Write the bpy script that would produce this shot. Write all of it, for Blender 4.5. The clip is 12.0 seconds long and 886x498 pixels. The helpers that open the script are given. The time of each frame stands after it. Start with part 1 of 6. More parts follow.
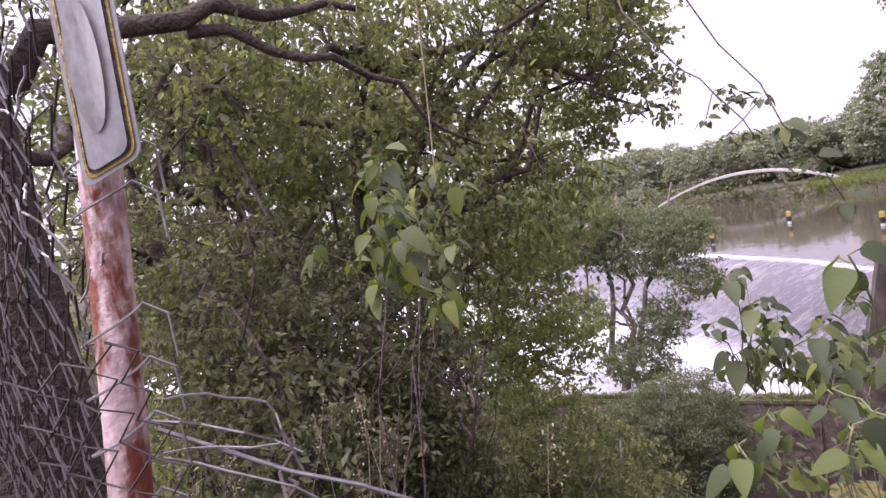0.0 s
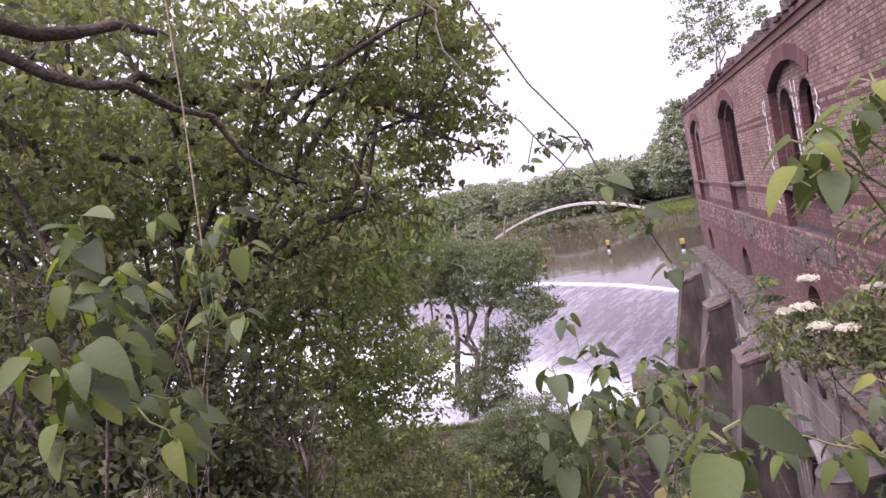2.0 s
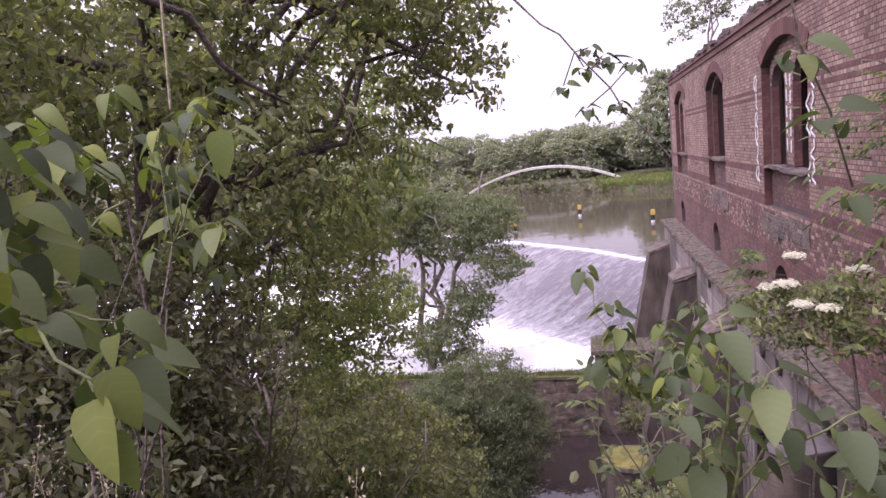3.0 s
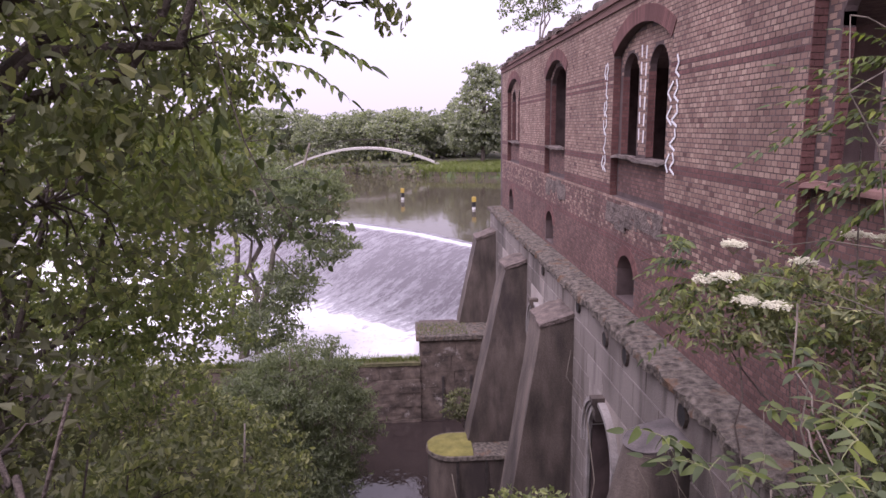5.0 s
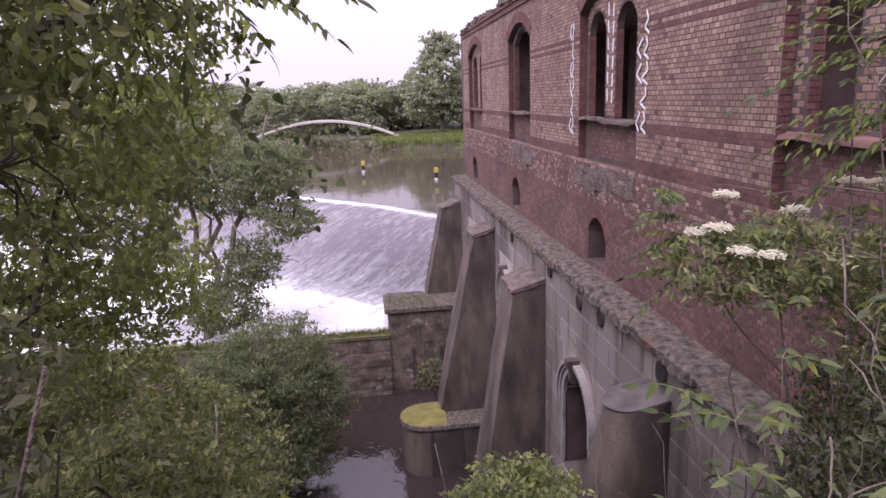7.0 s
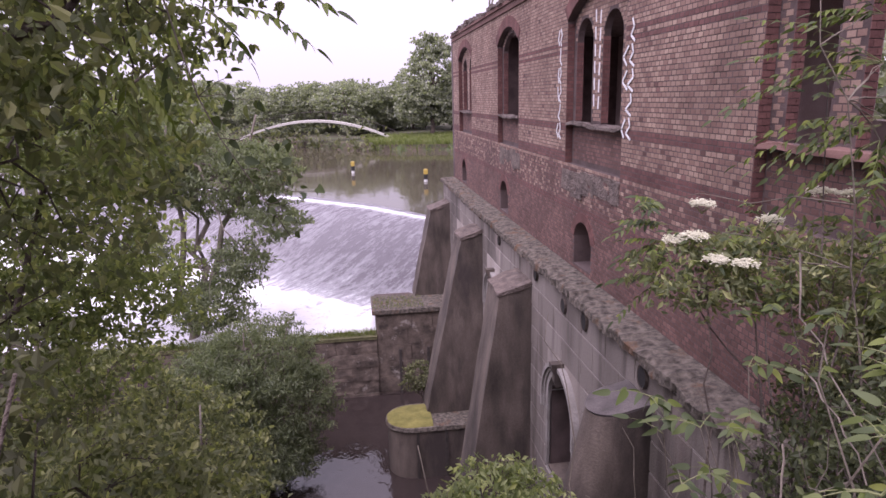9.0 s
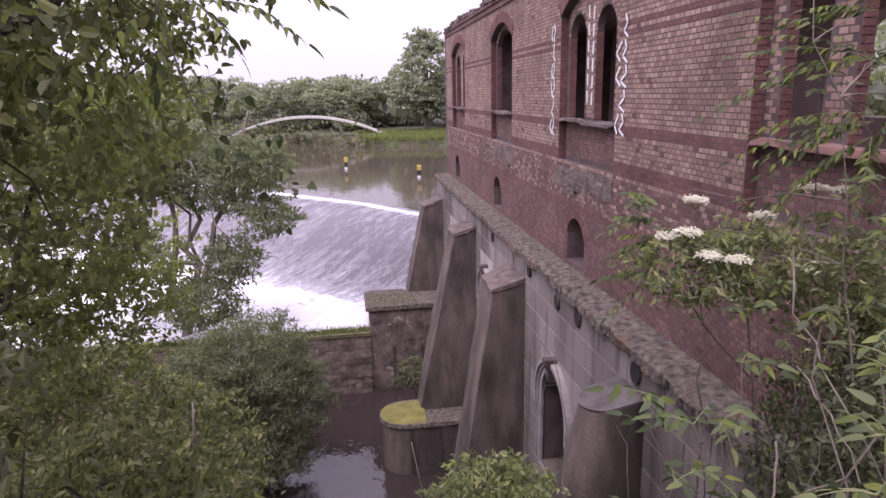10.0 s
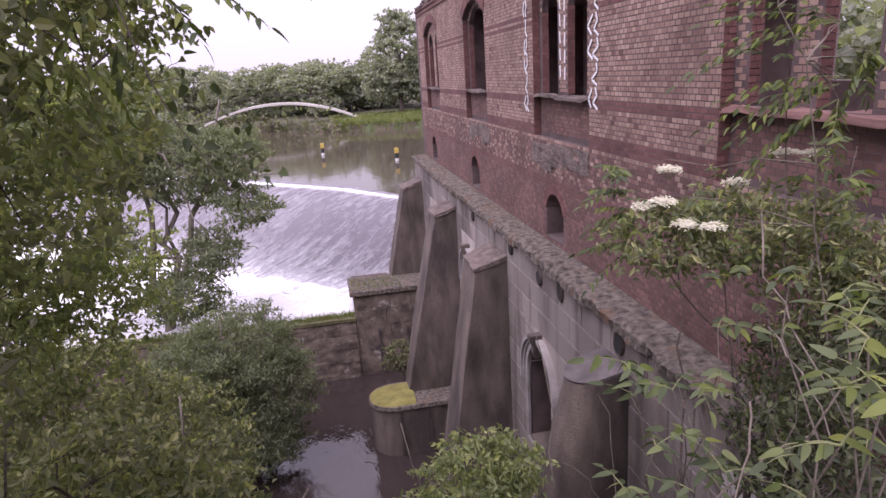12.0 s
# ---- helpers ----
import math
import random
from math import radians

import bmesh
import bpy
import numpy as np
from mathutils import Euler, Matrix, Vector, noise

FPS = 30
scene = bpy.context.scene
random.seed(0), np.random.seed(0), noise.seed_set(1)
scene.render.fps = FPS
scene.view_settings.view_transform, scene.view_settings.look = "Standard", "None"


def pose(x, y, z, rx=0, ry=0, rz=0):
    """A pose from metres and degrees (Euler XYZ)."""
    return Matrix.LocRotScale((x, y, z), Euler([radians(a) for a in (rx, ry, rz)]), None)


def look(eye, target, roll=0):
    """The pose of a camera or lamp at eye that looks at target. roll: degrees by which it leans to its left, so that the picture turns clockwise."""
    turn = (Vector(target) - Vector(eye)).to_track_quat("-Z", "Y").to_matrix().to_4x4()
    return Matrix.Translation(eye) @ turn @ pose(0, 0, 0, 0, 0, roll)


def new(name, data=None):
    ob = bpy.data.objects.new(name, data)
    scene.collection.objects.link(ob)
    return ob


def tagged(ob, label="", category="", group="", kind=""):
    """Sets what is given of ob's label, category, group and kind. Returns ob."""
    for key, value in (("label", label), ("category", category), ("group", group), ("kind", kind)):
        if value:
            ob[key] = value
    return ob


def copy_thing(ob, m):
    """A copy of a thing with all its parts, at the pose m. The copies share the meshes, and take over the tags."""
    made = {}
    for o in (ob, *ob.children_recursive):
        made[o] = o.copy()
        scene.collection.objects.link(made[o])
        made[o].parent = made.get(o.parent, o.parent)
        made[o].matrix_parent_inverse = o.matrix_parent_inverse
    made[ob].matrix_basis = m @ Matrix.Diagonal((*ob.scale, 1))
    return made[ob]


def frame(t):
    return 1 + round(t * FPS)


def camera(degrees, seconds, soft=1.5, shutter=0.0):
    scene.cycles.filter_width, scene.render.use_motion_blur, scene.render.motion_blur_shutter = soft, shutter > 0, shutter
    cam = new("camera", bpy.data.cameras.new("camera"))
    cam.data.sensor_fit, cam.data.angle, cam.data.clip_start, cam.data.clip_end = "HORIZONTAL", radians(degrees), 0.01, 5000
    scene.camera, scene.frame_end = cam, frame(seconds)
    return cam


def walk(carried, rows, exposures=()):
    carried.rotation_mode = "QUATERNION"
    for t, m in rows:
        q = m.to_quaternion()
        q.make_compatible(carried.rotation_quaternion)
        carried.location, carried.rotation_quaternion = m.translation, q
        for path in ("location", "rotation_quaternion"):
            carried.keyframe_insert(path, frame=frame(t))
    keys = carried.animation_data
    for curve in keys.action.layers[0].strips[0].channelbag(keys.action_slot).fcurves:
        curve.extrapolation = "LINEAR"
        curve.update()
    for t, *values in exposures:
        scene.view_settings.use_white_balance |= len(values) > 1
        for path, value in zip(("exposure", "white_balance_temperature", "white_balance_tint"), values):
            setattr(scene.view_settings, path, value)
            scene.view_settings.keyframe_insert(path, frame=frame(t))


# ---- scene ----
cam = camera(70.8, 12.0)
PATH = [
    (0.0, 1.142, -2.106, 1.966, 30.69, -4.19, -10.40),
    (0.5, 1.106, -1.983, 1.965, 24.52, -4.39, -8.40),
    (1.0, 1.079, -1.909, 1.963, 18.71, -5.94, -8.00),
    (1.5, 1.137, -1.908, 2.003, 14.79, -2.61, -9.20),
    (2.0, 1.135, -1.856, 1.995, 16.21, -3.76, -11.30),
    (2.5, 1.036, -1.782, 1.956, 17.82, -6.72, -7.90),
    (3.0, 0.947, -1.628, 1.930, 14.04, -8.51, -6.20),
    (3.5, 0.566, -1.091, 1.994, 8.70, -9.85, -5.30),
    (3.7, 0.510, -0.937, 2.002, 7.54, -9.12, -5.80),
    (3.9, 0.530, -0.800, 1.960, 5.90, -9.30, -5.00),
    (4.2, 0.490, -0.600, 1.880, 3.30, -10.00, -3.70),
    (4.7, 0.280, -0.300, 1.720, -0.80, -11.00, -1.80),
    (5.3, 0.004, -0.045, 1.568, -4.90, -11.68, -0.32),
    (5.5, -0.022, 0.033, 1.526, -5.45, -12.35, -0.11),
    (6.0, -0.031, 0.075, 1.537, -7.47, -12.88, -0.94),
    (6.5, -0.053, 0.082, 1.506, -6.80, -13.52, -2.34),
    (8.5, -0.031, -0.036, 1.547, -6.83, -13.94, -1.39),
    (9.0, 0.004, 0.008, 1.550, -7.73, -13.70, -1.38),
    (9.5, 0.022, 0.043, 1.550, -8.34, -13.97, -1.54),
    (10.0, 0.009, 0.024, 1.550, -8.33, -14.07, -1.30),
    (10.5, 0.014, 0.062, 1.574, -8.64, -13.58, -1.26),
    (11.0, 0.022, 0.046, 1.543, -9.20, -14.07, -1.39),
    (11.5, 0.000, 0.017, 1.552, -8.94, -14.64, -1.75),
    (12.0, 0.036, 0.017, 1.541, -9.94, -15.82, -3.63),
]
walk(cam, [(t, Matrix.Translation((x, y, z)) @ pose(0, 0, 0, 0, 0, yaw) @ pose(0, 0, 0, 90 + pitch, 0, 0) @ pose(0, 0, 0, 0, 0, roll)) for t, x, y, z, yaw, pitch, roll in PATH],
     exposures=[(0.0, 1.7, 5960, 36.0), (3.2, 1.62, 5960, 37.0), (5.0, 1.44, 5960, 37.0), (12.0, 1.52, 5940, 36.0)])

# ---- world and sun: an overcast day ----
world = bpy.data.worlds.new("sky")
scene.world = world
world.use_nodes = True
wn, wl = world.node_tree.nodes, world.node_tree.links
sky = wn.new("ShaderNodeTexSky")
sky.sky_type, sky.sun_disc, sky.sun_elevation, sky.sun_rotation = "NISHITA", False, radians(62), radians(225)
sky.air_density, sky.dust_density = 1.0, 4.0
grey = wn.new("ShaderNodeHueSaturation")
grey.inputs["Saturation"].default_value = 0.12
cloud = wn.new("ShaderNodeMix")
cloud.data_type = "RGBA"
cloud.inputs["Factor"].default_value = 0.75
cloud.inputs["B"].default_value = (6.1, 5.8, 6.05, 1)
wl.new(sky.outputs[0], grey.inputs["Color"])
wl.new(grey.outputs[0], cloud.inputs["A"])
wl.new(cloud.outputs["Result"], wn["Background"].inputs["Color"])
wn["Background"].inputs["Strength"].default_value = 0.074
sun = new("sun", bpy.data.lights.new("sun", "SUN"))
sun.data.energy, sun.data.angle, sun.data.color = 1.7, radians(70), (1.0, 0.97, 0.93)
sun.matrix_world = look((-22, -22, 60), (0, 0, 0))


# ---- materials ----
def mat(name, rough=0.8, metal=0.0):
    m = bpy.data.materials.new(name)
    m.use_nodes = True
    b = m.node_tree.nodes["Principled BSDF"]
    b.inputs["Roughness"].default_value, b.inputs["Metallic"].default_value = rough, metal
    return m, m.node_tree.nodes, m.node_tree.links, b


def noise_node(n, l, scale, detail=4.0, coord="Object", stretch=None, rough=0.55, turn=0.0):
    tc = n.new("ShaderNodeTexCoord")
    t = n.new("ShaderNodeTexNoise")
    t.inputs["Scale"].default_value, t.inputs["Detail"].default_value, t.inputs["Roughness"].default_value = scale, detail, rough
    src = tc.outputs[coord]
    if stretch:
        if turn:
            rot = n.new("ShaderNodeMapping")
            rot.inputs["Rotation"].default_value = (0, 0, radians(turn))
            l.new(src, rot.inputs["Vector"])
            src = rot.outputs[0]
        mp = n.new("ShaderNodeMapping")
        mp.inputs["Scale"].default_value = stretch
        l.new(src, mp.inputs["Vector"])
        src = mp.outputs[0]
    l.new(src, t.inputs["Vector"])
    return t.outputs["Fac"]


def ramp(n, l, fac, stops):
    r = n.new("ShaderNodeValToRGB")
    el = r.color_ramp.elements
    while len(el) < len(stops):
        el.new(0.5)
    for e, (p, c) in zip(el, stops):
        e.position, e.color = p, (*c, 1)
    l.new(fac, r.inputs["Fac"])
    return r.outputs["Color"]


def blend(n, l, fac, a, b, mode="MIX"):
    m = n.new("ShaderNodeMix")
    m.data_type, m.blend_type = "RGBA", mode
    for key, v in (("Factor", fac), ("A", a), ("B", b)):
        if isinstance(v, bpy.types.NodeSocket):
            l.new(v, m.inputs[key])
        else:
            m.inputs[key].default_value = v if key == "Factor" else (*v, 1)
    return m.outputs["Result"]


def bump(n, l, b, height, strength=0.4, dist=0.02):
    bp = n.new("ShaderNodeBump")
    bp.inputs["Strength"].default_value, bp.inputs["Distance"].default_value = strength, dist
    l.new(height, bp.inputs["Height"])
    l.new(bp.outputs[0], b.inputs["Normal"])


def surface(name, dark, light, scale=3.0, fine=40.0, rough=0.85, stain=None, stain_scale=0.6, stain_at=(0.5, 0.65), stretch=None, bumpy=0.4, bdist=0.02, metal=0.0):
    """A mottled surface: two colours by a broad noise, a fine grain, an optional stain, and relief."""
    dark, light = (tuple(min(0.8, v * 1.15) for v in c) for c in (dark, light))
    m, n, l, b = mat(name, rough, metal)
    broad = noise_node(n, l, scale, 5.0, stretch=stretch)
    grain = noise_node(n, l, fine, 3.0)
    c = ramp(n, l, broad, [(0.3, dark), (0.7, light)])
    c = blend(n, l, 0.5, c, ramp(n, l, grain, [(0.25, (0.45, 0.45, 0.45)), (0.75, (1, 1, 1))]), "MULTIPLY")
    if stain:
        s = noise_node(n, l, stain_scale, 6.0, stretch=stretch, rough=0.65)
        f = ramp(n, l, s, [(stain_at[0], (0, 0, 0)), (stain_at[1], (1, 1, 1))])
        c = blend(n, l, f, c, stain)
    l.new(c, b.inputs["Base Color"])
    bump(n, l, b, grain, bumpy, bdist)
    return m


def brick_mat(name, a, c, per="island"):
    m, n, l, b = mat(name, 0.88)
    if per == "island":
        rnd = n.new("ShaderNodeNewGeometry").outputs["Random Per Island"]
    else:
        rnd = n.new("ShaderNodeObjectInfo").outputs["Random"]
    col = ramp(n, l, rnd, [(0.0, a), (0.6, tuple((x + y) / 2 for x, y in zip(a, c))), (1.0, c)])
    tc = n.new("ShaderNodeNewGeometry")
    t = n.new("ShaderNodeTexNoise")
    t.inputs["Scale"].default_value, t.inputs["Detail"].default_value = 0.9, 6.0
    l.new(tc.outputs["Position"], t.inputs["Vector"])
    col = blend(n, l, 0.75, col, ramp(n, l, t.outputs["Fac"], [(0.3, (0.5, 0.46, 0.46)), (0.62, (1, 1, 1))]), "MULTIPLY")
    g = n.new("ShaderNodeTexNoise")
    g.inputs["Scale"].default_value, g.inputs["Detail"].default_value = 60.0, 3.0
    l.new(tc.outputs["Position"], g.inputs["Vector"])
    col = blend(n, l, 0.4, col, ramp(n, l, g.outputs["Fac"], [(0.3, (0.5, 0.5, 0.5)), (0.7, (1, 1, 1))]), "MULTIPLY")
    l.new(col, b.inputs["Base Color"])
    bump(n, l, b, g.outputs["Fac"], 0.4, 0.01)
    return m


def leaf_mat(name, a, c, tip=None, pass_light=0.48, per="island"):
    m, n, l, b = mat(name, 0.55)
    b.inputs["Specular IOR Level"].default_value = 0.3
    if per == "island":
        rnd = n.new("ShaderNodeNewGeometry").outputs["Random Per Island"]
    else:
        rnd = n.new("ShaderNodeObjectInfo").outputs["Random"]
    stops = [(0.0, a), (0.8, c)] + ([(1.0, tip)] if tip else [])
    col = ramp(n, l, rnd, stops)
    g = noise_node(n, l, 1.3, 3.0)
    col = blend(n, l, 0.5, col, ramp(n, l, g, [(0.3, (0.6, 0.6, 0.6)), (0.7, (1, 1, 1))]), "MULTIPLY")
    if per == "object":
        # side veins running up from the midrib
        xyz = n.new("ShaderNodeSeparateXYZ")
        l.new(n.new("ShaderNodeTexCoord").outputs["Object"], xyz.inputs[0])
        steps = [("ABSOLUTE", None), ("MULTIPLY", -0.75), ("ADD", xyz.outputs["Y"]), ("MULTIPLY", 620.0), ("SINE", None)]
        val = xyz.outputs["X"]
        for op, arg in steps:
            k = n.new("ShaderNodeMath")
            k.operation = op
            l.new(val, k.inputs[0])
            if isinstance(arg, float):
                k.inputs[1].default_value = arg
            elif arg is not None:
                l.new(arg, k.inputs[1])
            val = k.outputs[0]
        col = blend(n, l, 0.25, col, ramp(n, l, val, [(0.0, (0.82, 0.82, 0.8)), (0.9, (0.9, 0.9, 0.88)), (1.0, (1.2, 1.2, 1.1))]), "MULTIPLY")
    l.new(col, b.inputs["Base Color"])
    tr = n.new("ShaderNodeBsdfTranslucent")
    l.new(blend(n, l, 1.0, col, (1.1, 1.25, 0.6), "MULTIPLY"), tr.inputs["Color"])
    mix = n.new("ShaderNodeMixShader")
    mix.inputs[0].default_value = pass_light
    l.new(b.outputs[0], mix.inputs[1])
    l.new(tr.outputs[0], mix.inputs[2])
    l.new(mix.outputs[0], n["Material Output"].inputs["Surface"])
    return m


M_BRICK = brick_mat("pink brick", (0.24, 0.142, 0.113), (0.41, 0.288, 0.222))
M_BRICK_OB = brick_mat("pink brick piece", (0.24, 0.142, 0.113), (0.41, 0.288, 0.222), "object")
M_BRICK_DARK = brick_mat("dark red brick", (0.13, 0.056, 0.05), (0.2, 0.092, 0.08))
# weathered red, darkened further for the shade of the elder on low courses
M_BRICK_LOW = brick_mat("weathered red brick with elder shade", (0.12, 0.062, 0.052), (0.225, 0.122, 0.102))
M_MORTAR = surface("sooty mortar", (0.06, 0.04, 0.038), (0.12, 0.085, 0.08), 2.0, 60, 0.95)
M_INNER = surface("bare inner brickwork", (0.3, 0.225, 0.21), (0.45, 0.36, 0.34), 1.0, 30, 0.95)
M_CONC = surface("weathered render", (0.24, 0.2, 0.175), (0.42, 0.37, 0.34), 0.7, 30, 0.9, (0.13, 0.11, 0.1), 0.5, (0.52, 0.72), (1, 1, 0.35))
def block_mat():
    m, n, l, b = mat("weathered render block", 0.9)
    rnd = n.new("ShaderNodeObjectInfo").outputs["Random"]
    col = ramp(n, l, rnd, [(0.0, (0.21, 0.177, 0.157)), (1.0, (0.29, 0.25, 0.226))])
    geo = n.new("ShaderNodeNewGeometry").outputs["Position"]
    for sc, stretch, lo, hi, tone in ((0.55, (1, 1, 0.35), 0.46, 0.66, (0.45, 0.43, 0.42)), (2.2, (1, 1, 0.12), 0.52, 0.62, (0.6, 0.58, 0.57)), (1.1, (1, 1, 0.6), 0.6, 0.7, (1.35, 1.3, 1.3))):
        mp = n.new("ShaderNodeMapping")
        mp.inputs["Scale"].default_value = stretch
        t = n.new("ShaderNodeTexNoise")
        t.inputs["Scale"].default_value, t.inputs["Detail"].default_value = sc, 6.0
        l.new(geo, mp.inputs["Vector"])
        l.new(mp.outputs[0], t.inputs["Vector"])
        col = blend(n, l, 1.0, col, ramp(n, l, t.outputs["Fac"], [(lo, (1, 1, 1)), (hi, tone)]), "MULTIPLY")
    g = n.new("ShaderNodeTexNoise")
    g.inputs["Scale"].default_value, g.inputs["Detail"].default_value = 30.0, 4.0
    l.new(geo, g.inputs["Vector"])
    col = blend(n, l, 0.5, col, ramp(n, l, g.outputs["Fac"], [(0.25, (0.5, 0.5, 0.5)), (0.75, (1, 1, 1))]), "MULTIPLY")
    l.new(col, b.inputs["Base Color"])
    bump(n, l, b, g.outputs["Fac"], 0.5, 0.02)
    return m


M_BLOCK = block_mat()
M_JOINT = surface("pale lime joint", (0.34, 0.31, 0.295), (0.46, 0.425, 0.41), 2.0, 40, 0.9)
M_BUTT = surface("stained buttress concrete", (0.038, 0.029, 0.023), (0.155, 0.12, 0.1), 1.7, 28, 0.9, (0.05, 0.038, 0.034), 1.1, (0.5, 0.66), (1, 1, 0.3), 0.6, 0.02)
M_PALE = surface("pale worn stone", (0.2, 0.177, 0.163), (0.32, 0.29, 0.275), 1.5, 30, 0.9, (0.17, 0.145, 0.13), 1.2, (0.55, 0.7))
M_CAP = surface("lichened coping concrete", (0.04, 0.032, 0.025), (0.24, 0.2, 0.165), 9.0, 55, 0.95, (0.17, 0.1, 0.06), 2.2, (0.55, 0.66), None, 1.0, 0.06)
M_SOD = surface("thin grassy sod", (0.09, 0.085, 0.04), (0.17, 0.155, 0.075), 3.0, 30, 1.0, None, 1, (0.5, 0.6), None, 1.0, 0.05)
M_MOSS = surface("yellow green moss", (0.13, 0.12, 0.03), (0.24, 0.21, 0.06), 3.0, 30, 1.0, None, 1, (0.5, 0.6), None, 1.0, 0.05)
M_STONE = surface("dark wet masonry", (0.04, 0.029, 0.023), (0.17, 0.128, 0.102), 2.6, 24, 0.85, (0.3, 0.26, 0.235), 1.9, (0.6, 0.7), None, 0.7, 0.03)
M_WORN = surface("grey worn mortar", (0.065, 0.055, 0.053), (0.13, 0.11, 0.105), 3.0, 40, 0.9, None, 1, (0.5, 0.6), None, 0.6, 0.02)
# near black, stands for the shade inside the drain holes
M_HOLE_SHADE = surface("painted shade of a hole", (0.012, 0.01, 0.01), (0.02, 0.017, 0.016), 2.0)
M_RUBBLE = surface("roof rubble", (0.065, 0.049, 0.042), (0.18, 0.138, 0.12), 4.0, 20, 0.95, None, 1, (0.5, 0.6), None, 1.0, 0.05)
M_GRAFF = surface("white spray paint", (0.7, 0.68, 0.7), (0.82, 0.8, 0.82), 6.0, 60, 0.7)
M_BARK = surface("furrowed bark", (0.058, 0.045, 0.038), (0.15, 0.115, 0.096), 6.0, 30, 0.95, None, 1, (0.5, 0.6), (1, 1, 0.2), 1.0, 0.04)
M_BARK_OLD = surface("old furrowed bark", (0.045, 0.038, 0.03), (0.13, 0.11, 0.085), 7.0, 34, 0.95, None, 1, (0.5, 0.6), (1, 1, 0.16), 1.0, 0.06)
M_BARK_GREY = surface("grey bark", (0.14, 0.115, 0.095), (0.28, 0.24, 0.2), 5.0, 30, 0.95, None, 1, (0.5, 0.6), (1, 1, 0.3), 0.8, 0.02)
M_TWIG = surface("twig bark", (0.08, 0.064, 0.05), (0.2, 0.165, 0.13), 8.0, 40, 0.9)
M_LEAF = leaf_mat("thicket leaves", (0.134, 0.152, 0.079), (0.308, 0.317, 0.170), (0.509, 0.500, 0.231))
M_LEAF_DARK = leaf_mat("dark leaves", (0.105, 0.109, 0.067), (0.210, 0.211, 0.126), (0.308, 0.307, 0.168))
# darker leaf copy: the shade by the brick wall is put into the colour
M_LEAF_SHADED = leaf_mat("green leaves with shade in the colour", (0.05, 0.058, 0.032), (0.11, 0.125, 0.065), (0.19, 0.21, 0.1))
M_LEAF_FRESH = leaf_mat("fresh leaves", (0.177, 0.212, 0.100), (0.354, 0.382, 0.188), (0.519, 0.530, 0.225), 0.5)
M_LEAF_WILLOW = leaf_mat("willow leaves", (0.146, 0.171, 0.106), (0.256, 0.279, 0.177), (0.342, 0.365, 0.224))
# aerial haze is mixed into this colour: paler and greyer with distance
M_LEAF_HAZED = leaf_mat("far leaves paled by haze", (0.216, 0.230, 0.184), (0.356, 0.367, 0.281), (0.454, 0.459, 0.346))
M_LEAF_OB = leaf_mat("young leaf", (0.112, 0.147, 0.039), (0.196, 0.236, 0.061), (0.302, 0.326, 0.077), 0.4, "object")
M_LEAF_OBD = leaf_mat("shrub leaf", (0.061, 0.081, 0.038), (0.121, 0.150, 0.065), (0.189, 0.219, 0.081), 0.35, "object")
M_STEM = surface("green stem", (0.12, 0.14, 0.05), (0.2, 0.2, 0.09), 8.0, 50, 0.6)
M_DRY = surface("dry stalk", (0.25, 0.21, 0.14), (0.4, 0.35, 0.25), 5.0, 50, 0.9)
M_UMBEL = surface("cream blossom", (0.5, 0.48, 0.33), (0.68, 0.65, 0.5), 20.0, 90, 0.8)
M_GROUND = surface("leaf littered soil", (0.045, 0.035, 0.026), (0.12, 0.095, 0.065), 1.5, 25, 0.95, (0.06, 0.085, 0.03), 0.9, (0.45, 0.6), None, 1.0, 0.05)
M_GRASS = leaf_mat("grass", (0.13, 0.16, 0.05), (0.22, 0.25, 0.09), (0.27, 0.27, 0.12))
M_STEEL = surface("galvanised wire", (0.25, 0.24, 0.24), (0.42, 0.41, 0.41), 6.0, 60, 0.5, (0.16, 0.08, 0.05), 3.0, (0.55, 0.65), None, 0.3, 0.005, 0.8)
M_RUSTY_WIRE = surface("rusty wire", (0.03, 0.025, 0.022), (0.07, 0.055, 0.05), 6.0, 60, 0.7, None, 1, (0.5, 0.6), None, 0.3, 0.005, 0.1)
M_POST = surface("flaking pink paint over rust", (0.6, 0.42, 0.4), (0.72, 0.55, 0.53), 4.0, 60, 0.6, (0.22, 0.065, 0.035), 5.0, (0.49, 0.54), (1, 1, 0.35), 0.5, 0.01)
M_SIGN = surface("worn white enamel", (0.22, 0.22, 0.22), (0.55, 0.54, 0.54), 14.0, 90, 0.4, (0.12, 0.12, 0.12), 9.0, (0.55, 0.65), (1, 0.3, 1), 0.1, 0.002)
M_SMEAR = surface("smeared grey paint", (0.16, 0.16, 0.16), (0.42, 0.41, 0.4), 24.0, 90, 0.5, (0.5, 0.5, 0.48), 16.0, (0.5, 0.62), (1, 0.3, 1), 0.1, 0.002)
M_YELLOW = surface("worn yellow enamel", (0.42, 0.3, 0.06), (0.55, 0.4, 0.1), 9.0, 60, 0.4)
M_BLACK = surface("black paint", (0.02, 0.02, 0.02), (0.04, 0.04, 0.04), 9.0, 60, 0.5)
M_WHITE = surface("white paint", (0.68, 0.67, 0.65), (0.8, 0.79, 0.77), 3.0, 40, 0.5)
M_DECK = surface("pale bridge paint", (0.45, 0.42, 0.38), (0.55, 0.52, 0.47), 1.0, 20, 0.6)


